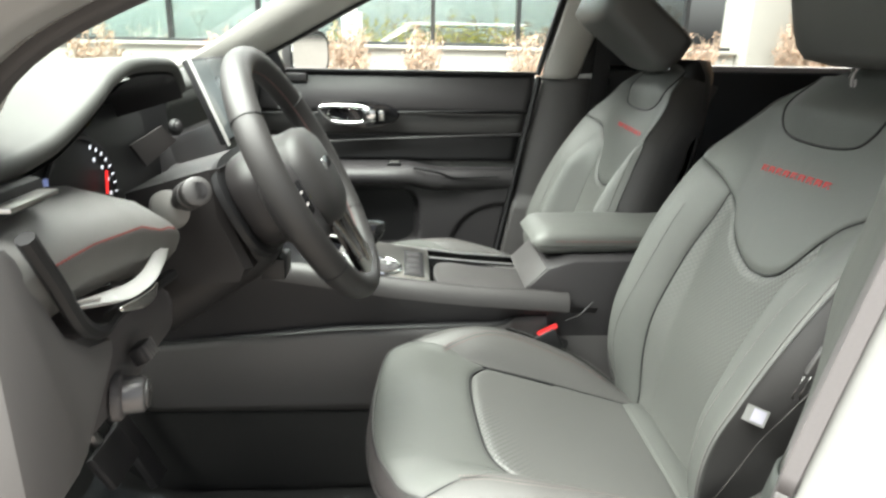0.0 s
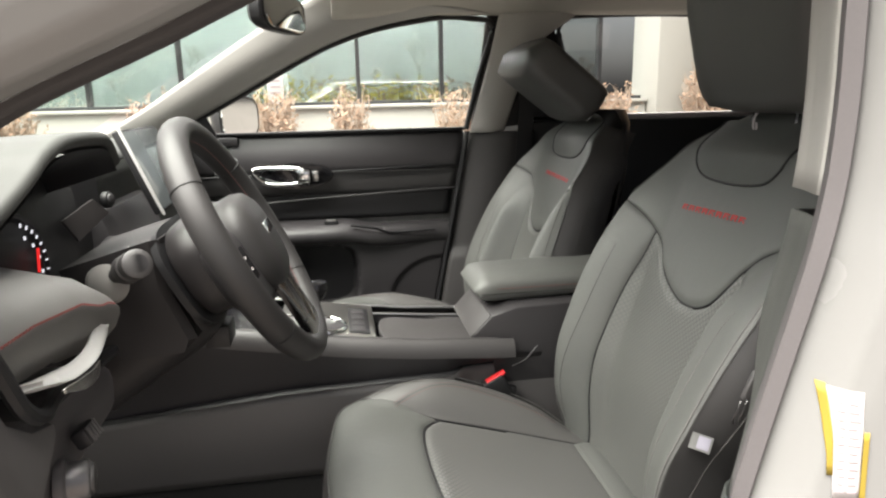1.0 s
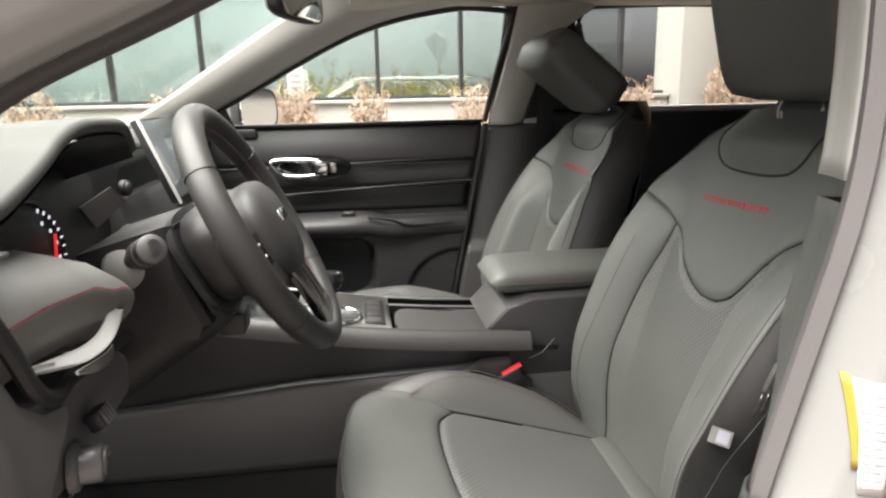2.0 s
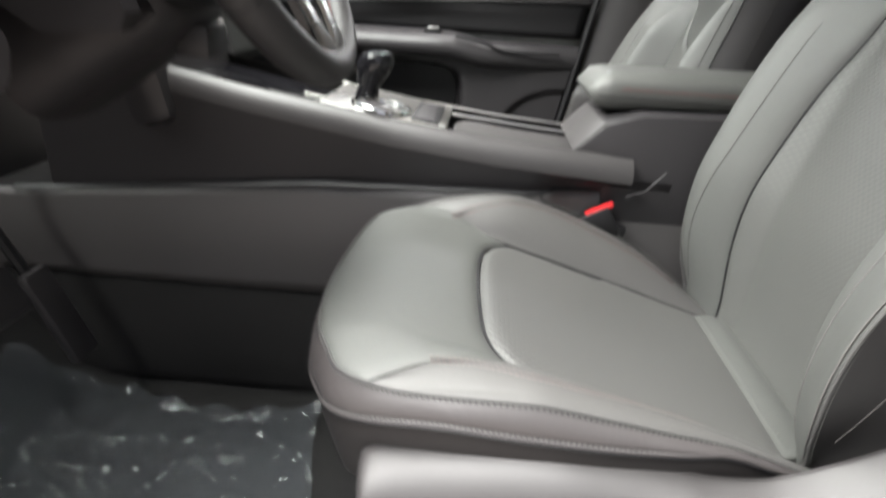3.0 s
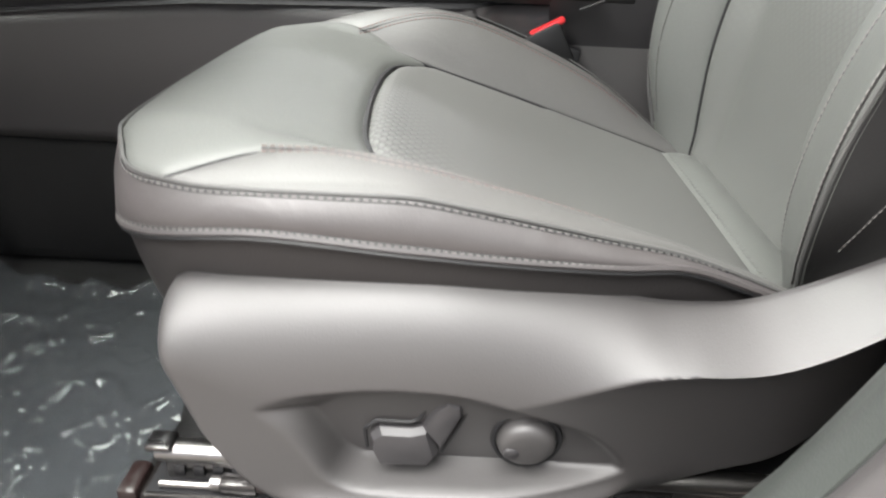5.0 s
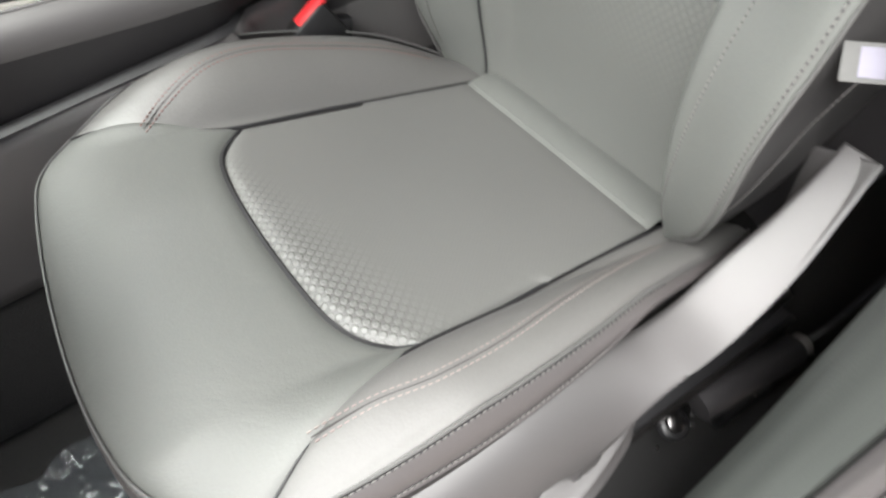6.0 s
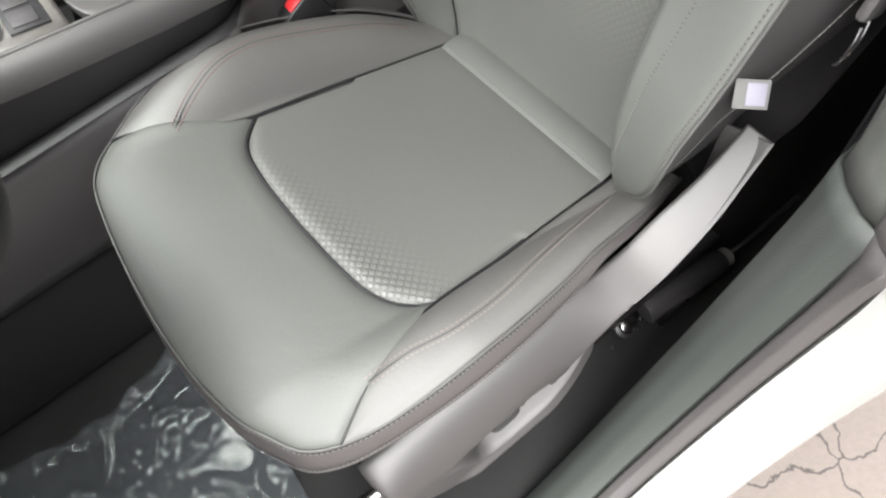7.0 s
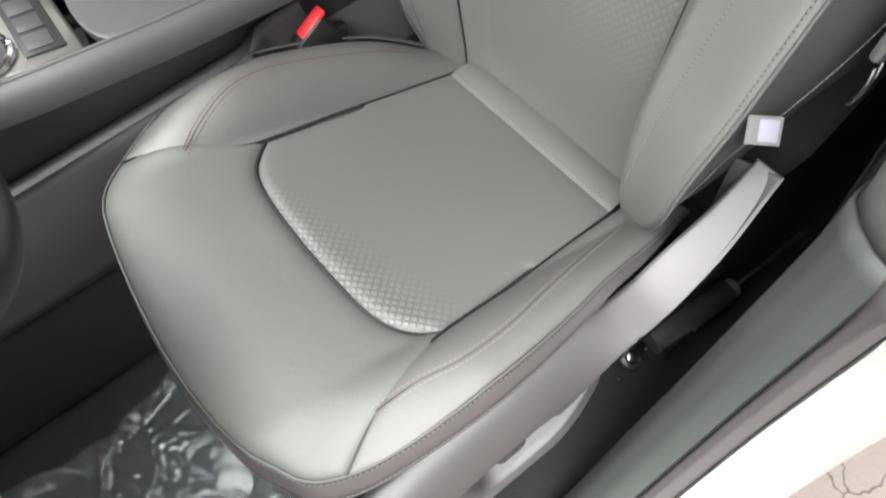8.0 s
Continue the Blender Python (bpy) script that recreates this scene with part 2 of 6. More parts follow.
def prism(name, pts, axis, a, b, m, parent=None, label="", bev=0.003):
    """A polygon pushed along an axis; pts hold the other two coordinates in x, y, z order."""
    def p3(p, w):
        q = list(p)
        q.insert("xyz".index(axis), w)
        return Vector(q)
    k = len(pts)
    v = [p3(p, a) for p in pts] + [p3(p, b) for p in pts]
    f = [tuple(range(k)), tuple(range(2 * k - 1, k - 1, -1))] + [(i, (i + 1) % k, k + (i + 1) % k, k + i) for i in range(k)]
    return add(name, v, f, m, parent, label, bev=bev)


def line(pts, n, closed=False):
    """A smooth curve of n+1 points through the given points, at even steps of length."""
    P = [Vector(p) if len(p) == 3 else Vector((p[0], p[1], 0)) for p in pts]
    k, out = len(P), []
    seg = k if closed else k - 1
    for i in range(seg):
        if closed:
            a, b, c, d = P[(i - 1) % k], P[i], P[(i + 1) % k], P[(i + 2) % k]
        else:
            a, b, c, d = P[max(i - 1, 0)], P[i], P[i + 1], P[min(i + 2, k - 1)]
        for j in range(16):
            t = j / 16
            out.append(0.5 * ((2 * b) + (c - a) * t + (2 * a - 5 * b + 4 * c - d) * t * t + (3 * b - a - 3 * c + d) * t ** 3))
    out.append(P[0] if closed else P[-1])
    L = [0.0]
    for a, b in zip(out, out[1:]):
        L.append(L[-1] + (b - a).length)
    res, j = [], 0
    for i in range(n + 1):
        w = L[-1] * i / n
        while j < len(L) - 2 and L[j + 1] < w:
            j += 1
        t = (w - L[j]) / max(L[j + 1] - L[j], 1e-9)
        res.append(out[j].lerp(out[j + 1], min(max(t, 0), 1)))
    return res


def patch(name, fn, nu, nv, m, parent=None, label="", solid=0.0):
    v = [fn(i / nu, j / nv) for i in range(nu + 1) for j in range(nv + 1)]
    f = [(i * (nv + 1) + j, (i + 1) * (nv + 1) + j, (i + 1) * (nv + 1) + j + 1, i * (nv + 1) + j + 1) for i in range(nu) for j in range(nv)]
    return add(name, v, f, m, parent, label, solid=solid, sharp=60)


def loft(name, rings, m, parent=None, label="", caps=True, closed=False, sharp=40):
    k = len(rings[0])
    v = [p for r in rings for p in r]
    last = len(rings) if closed else len(rings) - 1
    f = []
    for i in range(last):
        for j in range(k):
            a, b = i * k, ((i + 1) % len(rings)) * k
            f.append((a + j, a + (j + 1) % k, b + (j + 1) % k, b + j))
    if caps and not closed:
        f += [tuple(range(k)), tuple(range(len(v) - 1, len(v) - k - 1, -1))]
    return add(name, v, f, m, parent, label, sharp=sharp)


def tube(name, pts, r, m, parent=None, label="", n=8, closed=False, flat=1.0, up=(0, 0, 1)):
    P = [Vector(p) for p in pts]
    rings = []
    k = len(P)
    for i in range(k):
        a = P[(i - 1) % k] if closed else P[max(i - 1, 0)]
        b = P[(i + 1) % k] if closed else P[min(i + 1, k - 1)]
        d = (b - a).normalized()
        side = d.cross(Vector(up))
        if side.length < 1e-4:
            side = d.cross(Vector((1, 0, 0)))
        side.normalize()
        over = side.cross(d).normalized()
        rr = r(i / (k - 1)) if callable(r) else r
        rings.append([P[i] + side * rr * math.cos(2 * math.pi * j / n) + over * rr * flat * math.sin(2 * math.pi * j / n) for j in range(n)])
    return loft(name, rings, m, parent, label, closed=closed)


def disc(name, c, axis, r, h, m, parent=None, label="", n=24, bev=0.002, squash=1.0):
    """A short cylinder from c along axis."""
    q = Vector(axis).to_track_quat('Z', 'Y')
    ring = lambda w, e: [Vector(c) + q @ Vector((w * math.cos(2 * math.pi * i / n), w * squash * math.sin(2 * math.pi * i / n), e)) for i in range(n)]
    return loft(name, [ring(r, 0), ring(r, h - bev), ring(r - bev, h)], m, parent, label, sharp=50)


def stitches(name, pts, m, parent, lift=0.0010, length=0.0028, gap=0.0014, r=0.0004, normal=(0, 0, 1)):
    """A row of short threads along a curve."""
    P = [Vector(p) for p in pts]
    v, f = [], []
    total = sum((b - a).length for a, b in zip(P, P[1:]))
    count = max(2, int(total / (length + gap)))
    Q = line(P, count * 2)
    nrm = Vector(normal).normalized()
    for i in range(0, 2 * count, 2):
        a, b = Q[i], Q[i].lerp(Q[i + 1], 1.2)
        d = (b - a).normalized()
        s = d.cross(nrm).normalized() * r
        o = nrm * lift
        k = len(v)
        v += [a - s, a + s, b + s, b - s, a - s + o, a + s + o, b + s + o, b - s + o]
        f += [(k, k + 1, k + 2, k + 3), (k + 4, k + 7, k + 6, k + 5), (k, k + 4, k + 5, k + 1), (k + 2, k + 6, k + 7, k + 3), (k, k + 3, k + 7, k + 4), (k + 1, k + 5, k + 6, k + 2)]
    return add(name, v, f, m, parent, smooth=False)


def sstep(a, b, x):
    t = min(max((x - a) / (b - a), 0), 1)
    return t * t * (3 - 2 * t)


def interp(x, xs, ys):
    return float(np.interp(x, xs, ys))


def curve(x, xs, ys):
    """A smooth curve through the given heights."""
    i = min(max(int(np.searchsorted(xs, x)) - 1, 0), len(xs) - 2)
    h = xs[i + 1] - xs[i]
    t = min(max((x - xs[i]) / h, 0.0), 1.0)
    slope = lambda k: (ys[min(k + 1, len(xs) - 1)] - ys[max(k - 1, 0)]) / (xs[min(k + 1, len(xs) - 1)] - xs[max(k - 1, 0)])
    a, b = slope(i) * h, slope(i + 1) * h
    return ys[i] + t * (a + t * (3 * (ys[i + 1] - ys[i]) - 2 * a - b + t * (a + b - 2 * (ys[i + 1] - ys[i]))))


def panel(name, A, B, surf, m, parent, nu=60, nv=24, label="", roll=0.006, reach=0.012, ends=True, back=1.0, ease=1.0):
    """An upholstery panel between two seam curves, its edges rolled down into the seams."""
    a, b = line(A, nu), line(B, nu)
    def fn(u, v):
        i = round(u * nu)
        p = a[i].lerp(b[i], v)
        w = (b[i] - a[i]).length
        d = min(v, 1 - v) * w
        if ends:
            d = min(d, min(u, 1 - u) * nu * (a[1] - a[0]).length)
        t = min(d / reach, 1)
        drop = (ease + (1 - ease) * sstep(0.04, 0.40, u)) * (roll if v < 0.5 else roll * back) * (1 - math.sqrt(max(0, 1 - (1 - t) ** 2)))
        return surf(p.x, p.y, drop)
    return patch(name, fn, nu, nv, m, parent, label)


# ---- seats ----
SEAT_Y = -0.36


def seat_plane(x):
    return 0.782 - 0.32 * (x + 0.28)


def cushion_z(x, s):
    """Height of the cushion's top at x, s metres inboard of its middle."""
    if x > -0.32:
        z = seat_plane(x)
    else:
        t = min((-0.32 - x) / 0.155, 1.05)
        z = 0.7948 + 0.044 * t - 0.046 * t ** 3
    z += 0.006 * math.exp(-((x + 0.17) / 0.12) ** 2) * math.cos(min(abs(s) / 0.17, 1) * 1.57)
    inner = curve(x, (-0.47, -0.412, -0.37, -0.32, -0.257, -0.18, -0.096, -0.01, 0.06), (0.788, 0.802, 0.815, 0.825, 0.826, 0.804, 0.766, 0.705, 0.66))
    outer = curve(x, (-0.46, -0.42, -0.39, -0.27, -0.235, -0.16, -0.10, 0.0, 0.06), (0.788, 0.794, 0.798, 0.803, 0.798, 0.781, 0.765, 0.722, 0.69))
    r = (s - 0.165) / 0.075
    if r > 0:
        r = min(r, 1)
        z = z * (1 - r) + inner * r + 0.015 * sstep(-0.43, -0.27, x) * sstep(0.04, -0.10, x) * math.sin(math.pi * r)
    r = (-s - 0.148) / 0.07
    if r > 0:
        r = min(r, 1)
        z = z * (1 - r) + outer * r + 0.012 * sstep(-0.42, -0.28, x) * math.sin(math.pi * r)
    return z


def back_depth(z, s):
    """How far the backrest stands out before its plane; s counts towards the inner side."""
    d = 0.010 * math.sin(min(max((z - 0.72) / 0.5, 0), 1) * math.pi) - 0.030 * sstep(0.88, 0.67, z)
    wing = curve(z, (0.66, 0.70, 0.74, 0.80, 0.90, 1.02, 1.12, 1.20, 1.30), (0.032, 0.060, 0.086, 0.098, 0.090, 0.072, 0.045, 0.018, 0.0)) if s < 0 else curve(z, (0.66, 0.74, 0.80, 0.90, 1.02, 1.12, 1.20, 1.30), (0.030, 0.066, 0.076, 0.076, 0.068, 0.045, 0.018, 0.0))
    if s > 0:
        d += wing * sstep(0.135, 0.235, s)
    else:
        steep = sstep(1.16, 1.02, z)
        d += wing * ((0.78 * sstep(0.100, 0.150, -s) + 0.22 * sstep(0.14, 0.235, -s)) * steep + sstep(0.135, 0.235, -s) * (1 - steep))
    d -= 0.05 * sstep(0.23, 0.275, abs(s))
    d -= 0.03 * sstep(1.24, 1.31, z)
    return d


def back_half(z, outer=False):
    if outer:
        return interp(z, (0.66, 0.72, 0.80, 0.92, 1.02, 1.10, 1.17, 1.23, 1.27, 1.30, 1.315), (0.195, 0.213, 0.228, 0.234, 0.236, 0.235, 0.222, 0.185, 0.155, 0.12, 0.07))
    return interp(z, (0.66, 0.72, 0.80, 0.92, 1.02, 1.10, 1.17, 1.23, 1.27, 1.30, 1.315), (0.20, 0.225, 0.25, 0.262, 0.258, 0.245, 0.222, 0.185, 0.155, 0.12, 0.07))


def seat(name, y0, dx, dz, label, driver):
    """A leather front seat: cushion panels, backrest panels, headrest, side shield and rails."""
    mirrored = 1 if driver else -1

    def S(x, s, z):
        return Vector((x + dx, y0 + mirrored * s, z + dz))
    th = thing(name, (dx - 0.2, y0, 0.50 + dz), label, "car seat", "front seats")
    top = lambda x, s, drop: S(x, s, cushion_z(x, s) - drop)
    # seams of the cushion in plan: x, s
    front = [(-0.412, 0.210), (-0.440, 0.190), (-0.455, 0.155), (-0.465, 0.085), (-0.469, 0.0), (-0.465, -0.074), (-0.453, -0.137), (-0.437, -0.173), (-0.423, -0.196), (-0.396, -0.212)]
    ins_f = [(-0.276, 0.154), (-0.304, 0.117), (-0.313, 0.072), (-0.314, 0.0), (-0.310, -0.067), (-0.304, -0.107), (-0.290, -0.135), (-0.262, -0.157)]
    ins_r = [(-0.018, 0.163), (-0.018, -0.127)]
    bite = [(0.050, 0.172), (0.050, -0.120)]
    in_seam = [(-0.412, 0.210), (-0.350, 0.171), (-0.314, 0.161), (-0.276, 0.154), (-0.185, 0.1585), (-0.104, 0.1612), (-0.015, 0.1650), (0.050, 0.172)]
    in_edge = [(-0.412, 0.210), (-0.37, 0.226), (-0.324, 0.236), (-0.257, 0.240), (-0.18, 0.238), (-0.096, 0.232), (-0.02, 0.222), (0.050, 0.20)]
    out_seam = [(-0.396, -0.212), (-0.355, -0.190), (-0.320, -0.175), (-0.262, -0.157), (-0.175, -0.146), (-0.091, -0.135), (-0.017, -0.128), (0.050, -0.120)]
    out_edge = [(-0.396, -0.212), (-0.356, -0.222), (-0.299, -0.227), (-0.237, -0.226), (-0.165, -0.218), (-0.103, -0.207), (-0.02, -0.195), (0.050, -0.18)]
    panel("front_panel", front, ins_f, top, LEATHER, th, 70, 40, "smooth black leather front of the cushion", roll=0.006, reach=0.020)
    # black tubes along the seams stand in for shade deep in the creases
    for sm in (in_seam, out_seam, ins_f):
        deep = 0.0026 if sm is in_seam else 0.0062
        tube("seam", [S(p.x, p.y, cushion_z(p.x, p.y) - deep * (0.42 + 0.58 * sstep(0.04, 0.40, i / 60) if sm is out_seam else 1.0)) for i, p in enumerate(line(sm, 60))], (lambda t: 0.0026) if sm is ins_f else (lambda t: 0.0013 + (0.0009 if sm is in_seam else 0.0013) * sstep(0.1, 0.45, t)), BLACK, th, n=6)
    core = lambda x, s, drop: S(x, s, cushion_z(x, s) - 0.0145)
    panel("cushion_foam", front[4::-1] + in_edge[1:], front[4:] + out_edge[1:], core, LEATHER, th, 90, 40, ends=False)
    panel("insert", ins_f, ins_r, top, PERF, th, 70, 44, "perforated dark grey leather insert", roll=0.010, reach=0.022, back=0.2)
    swell = lambda x, s, drop: S(x, s, cushion_z(x, s) - drop + 0.007 * math.sin(math.pi * min(max((x + 0.016) / 0.062, 0), 1)))
    panel("rear_roll", ins_r, bite, swell, LEATHER, th, 40, 14, roll=0.002, reach=0.008)
    stitches("gathered_stitching", [swell(-0.012, 0.155 - 0.275 * i / 40, 0.0012) for i in range(41)], LEATHER, th, lift=0.0016, length=0.0045, gap=0.003, r=0.0016)
    panel("inner_bolster", in_seam, in_edge, top, BOLSTER, th, 80, 30, "black leather side bolster, tinted slightly brown", roll=0.013, reach=0.030, ends=False, ease=0.35)
    panel("outer_bolster", out_seam, out_edge, top, BOLSTER, th, 80, 30, "black leather side bolster, tinted slightly brown", roll=0.009, reach=0.020, ends=False, ease=0.35)
    # side wall between the two pipings, all the way round
    rim = [(0.050, 0.20)] + in_edge[::-1][1:] + front[1:-1] + out_edge
    k = 160
    upper = line(rim, k)
    def low_z(p):
        return curve(p.x, (-0.48, -0.41, -0.34, -0.26, -0.20, -0.15, -0.10, 0.05), (0.752, 0.764, 0.776, 0.773, 0.768, 0.764, 0.759, 0.69))

    def seam_gap(p):
        return 0.014 - 0.011 * sstep(-0.20, -0.10, p.x)
    def wall(u, v):
        p = upper[round(u * k)]
        z1 = cushion_z(p.x, p.y) - 0.004
        z2 = min(low_z(p), z1 - seam_gap(p))
        o = Vector((p.x + 0.18, p.y, 0)).normalized()
        bulge = 0.009 * math.sin(v * math.pi * 0.62) * sstep(0.04, -0.07, p.x)
        q = p + o * bulge
        return S(q.x, q.y, z1 * (1 - v) + z2 * v)
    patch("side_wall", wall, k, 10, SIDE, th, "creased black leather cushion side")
    def skirt(u, v):
        p = upper[round(u * k)]
        z1 = min(low_z(p), cushion_z(p.x, p.y) - 0.004 - seam_gap(p))
        o = Vector((p.x + 0.18, p.y, 0)).normalized()
        q = p + o * (0.009 * math.sin(math.pi * 0.62) * sstep(0.04, -0.07, p.x) - 0.003 - 0.016 * v ** 1.5)
        return S(q.x, q.y, z1 - 0.075 * v)
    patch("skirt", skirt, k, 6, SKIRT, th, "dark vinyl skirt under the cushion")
    tube("piping", [S(p.x, p.y, cushion_z(p.x, p.y) - 0.003) for p in upper], 0.0013, PIPING, th, n=6)
    lowp = []
    for p in upper:
        o = Vector((p.x + 0.18, p.y, 0)).normalized()
        q = p + o * 0.009 * math.sin(math.pi * 0.62) * sstep(0.04, -0.07, p.x)
        lowp.append(S(q.x, q.y, min(low_z(p), cushion_z(p.x, p.y) - 0.004 - seam_gap(p))))
    tube("lower_piping", lowp, 0.0022, SIDE, th, n=6)
    mid = k * 9 // 20
    # black tube paints the contact shadow under the lower piping
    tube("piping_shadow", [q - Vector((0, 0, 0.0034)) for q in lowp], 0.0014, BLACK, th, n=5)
    low_row = [wall(i / k, 0.90) for i in range(mid, k - 13)]
    tube("stitch_groove", low_row, 0.0009, BLACK, th, n=5)
    stitches("stitching", low_row, THREAD, th, normal=(-0.2, -1, 0.2))
    top_row = [wall(i / k, 0.07) for i in range(mid, k - 15)]
    tube("stitch_groove", top_row, 0.0010, BLACK, th, n=5)
    stitches("stitching", top_row, THREAD, th, normal=(-0.3, -0.8, 0.6), length=0.0030, gap=0.0016)
    for row, thread in (([(-0.350, -0.188), (-0.310, -0.190), (-0.267, -0.197), (-0.216, -0.194), (-0.161, -0.182), (-0.085, -0.164), (-0.03, -0.150)], MIXED_THREAD), ([(-0.352, 0.172), (-0.325, 0.188), (-0.278, 0.206), (-0.226, 0.213), (-0.162, 0.209), (-0.09, 0.203), (-0.042, 0.199)], SEAT_THREAD)):
        P0 = line(row, 60)
        tube("bolster_seam", [S(p.x, p.y, cushion_z(p.x, p.y) - 0.0003) for p in P0], 0.0006, PIPING_DARK, th, n=5)
        for off in (-0.0036, 0.0036):
            stitches("stitching", [S(p.x - off * 0.25, p.y + off, cushion_z(p.x, p.y + off) - 0.0006) for p in P0], thread, th, length=0.0026, gap=0.0022)
    prism("cushion_base", [(-0.40 + dx, 0.62 + dz), (-0.40 + dx, 0.73 + dz), (0.05 + dx, 0.655 + dz), (0.05 + dx, 0.57 + dz)], 'y', y0 - 0.19, y0 + 0.19, BLACK, th, bev=0.01)

    # backrest
    def face(z, s, drop):
        d = back_depth(z, s) - drop
        return S(0.33 * (z - 0.70) - d * 0.95, s, z + d * 0.31)
    bf = lambda z, s, drop: face(z, s, drop)
    yoke = [(1.135, 0.236), (1.120, 0.190), (1.100, 0.158), (1.076, 0.124), (1.046, 0.098), (1.026, 0.062), (1.014, 0.020), (1.017, -0.022), (1.032, -0.052), (1.060, -0.074), (1.092, -0.096), (1.120, -0.128), (1.140, -0.170), (1.148, -0.236)]
    tops = [(1.137, 0.238), (1.20, 0.208), (1.25, 0.170), (1.29, 0.132), (1.315, 0.07), (1.318, 0.0), (1.315, -0.07), (1.29, -0.132), (1.25, -0.170), (1.20, -0.208), (1.150, -0.238)]
    panel("yoke_panel", yoke, tops, bf, LEATHER, th, 80, 40, "plain black leather upper backrest", roll=0.005, ends=False)
    seam_in = [(0.668, 0.172), (0.736, 0.174), (0.80, 0.176), (0.885, 0.175), (0.99, 0.169), (1.060, 0.160), (1.100, 0.158)]
    seam_out = [(0.668, -0.117), (0.736, -0.112), (0.80, -0.105), (0.885, -0.104), (0.99, -0.104), (1.060, -0.100), (1.092, -0.097)]
    yoke_s, yoke_z = [-b for a, b in yoke], [a for a, b in yoke]

    def centre(u, v):
        zs = (0.668, 0.736, 0.80, 0.885, 0.99, 1.06, 1.10)
        across = lambda z: curve(z, zs, [b for a, b in seam_in]) * (1 - u) + curve(z, zs, [b for a, b in seam_out]) * u
        zt = interp(-across(1.04), yoke_s, yoke_z) - 0.003
        z = 0.668 + (zt - 0.668) * v
        d = min(min(u, 1 - u) * 0.27, (1 - v) * (zt - 0.668))
        t = min(d / 0.014, 1)
        return face(z, across(z), 0.006 * (1 - math.sqrt(max(0, 1 - (1 - t) ** 2))))
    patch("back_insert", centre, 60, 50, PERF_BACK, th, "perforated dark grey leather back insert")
    for sg in (1, -1):
        far = sg == -1
        sm = (seam_out + [(1.120, -0.128), (1.140, -0.170), (1.148, -0.236)]) if far else (seam_in + [(1.120, 0.190), (1.135, 0.236)])
        if far:
            ed = [(0.700, -0.150), (0.728, -0.182), (0.775, -0.208), (0.842, -0.220), (0.887, -0.227), (0.934, -0.231), (0.988, -0.234), (1.045, -0.236), (1.10, -0.237), (1.149, -0.238)]
        else:
            ed = [(0.680, 0.215)] + [(z, back_half(z)) for z in (0.74, 0.80, 0.88, 0.96, 1.04)] + [(1.10, 0.246), (1.136, 0.238)]
        panel("back_bolster", sm, ed, bf, LEATHER, th, 80, 40, roll=0.006, reach=0.016, ends=False)
        el = line(ed + [(1.20, sg * 0.208), (1.25, sg * 0.170), (1.29, sg * 0.132)], 90)
        def side(u, v):
            p = el[round(u * 90)]
            a = face(p.x, p.y, 0.004)
            return Vector((a.x + 0.125 * v * (1 - 0.35 * u) * (0.06 + 0.94 * sstep(0.0, 0.25, u)), a.y + mirrored * sg * ((0.034 * sstep(0.22, 0.5, u) * sstep(0.95, 0.6, u) - 0.012 * sstep(0.3, 0.1, u)) * math.sin(v * math.pi * 0.7) if far else 0.012 * math.sin(v * math.pi)), a.z - 0.02 * v))
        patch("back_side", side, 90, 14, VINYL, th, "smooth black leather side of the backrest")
        tube("back_piping", [face(p.x, p.y, 0.002) for p in el], 0.0014, PIPING, th, n=6)
        rows = [([face(p.x, p.y * 0.972, 0.0006) for p in el[4:62]], (-1, 0.3 * sg, 0.3)), ([side(i / 90, 0.42) for i in range(10, 74)], (-0.2, sg, 0.1))]
        if far:
            rows.append(([face(p.x, -p.y, 0.0002) for p in line([(0.70, 0.140), (0.745, 0.147), (0.80, 0.156), (0.88, 0.166), (0.97, 0.176), (1.05, 0.186)], 60)], (-1, -0.2, 0.3)))
        else:
            rows.append(([face(p.x, p.y, 0.0002) for p in line([(0.72, 0.212), (0.79, 0.216), (0.88, 0.207), (0.97, 0.202), (1.055, 0.200)], 60)], (-1, 0, 0.3)))
        for row, up in rows:
            tube("stitch_groove", row, 0.0007, PIPING_DARK, th, n=5)
            stitches("stitching", row, THREAD, th, normal=up)
    def shell(u, v):
        z = 0.66 + 0.655 * v
        h = back_half(z) * 0.985
        s0 = h * math.cos(math.pi * u)
        return S(0.33 * (z - 0.70) + 0.075 + 0.05 * math.sin(math.pi * u), s0, z)
    patch("back_shell", shell, 24, 24, PLASTIC, th, "dark plastic seat back shell")
    for row in (seam_in, seam_out):
        tube("back_seam", [face(p.x, p.y, 0.0050) for p in line(row, 50)], 0.0014, BLACK, th, n=6)
    tube("yoke_seam", [face(p.x, p.y, 0.0035) for p in line(yoke, 80)], 0.0013, BLACK, th, n=6)
    # head pad below the headrest, set into the yoke
    padl = line([(1.300, 0.126), (1.262, 0.134), (1.228, 0.128), (1.206, 0.092), (1.201, 0.012), (1.208, -0.056), (1.226, -0.080), (1.252, -0.090), (1.300, -0.096)], 60)
    tube("head_pad_seam", [face(p.x, p.y, -0.0003) for p in padl], 0.0022, BLACK, th, n=6)
    def pad(u, v):
        p = padl[round(u * 60)]
        z, s0 = p.x * (1 - v) + 1.300 * v, p.y * (1 - v)
        return face(z, s0, -0.010 * math.sin(min(v * 2.2, 1) * 1.57) - 0.0005)
    patch("head_pad", pad, 60, 12, LEATHER, th)
    # embroidery: a slanted row of small unreadable blocks
    v, f = [], []
    for i in range(9):
        s1 = 0.110 - i * 0.0192
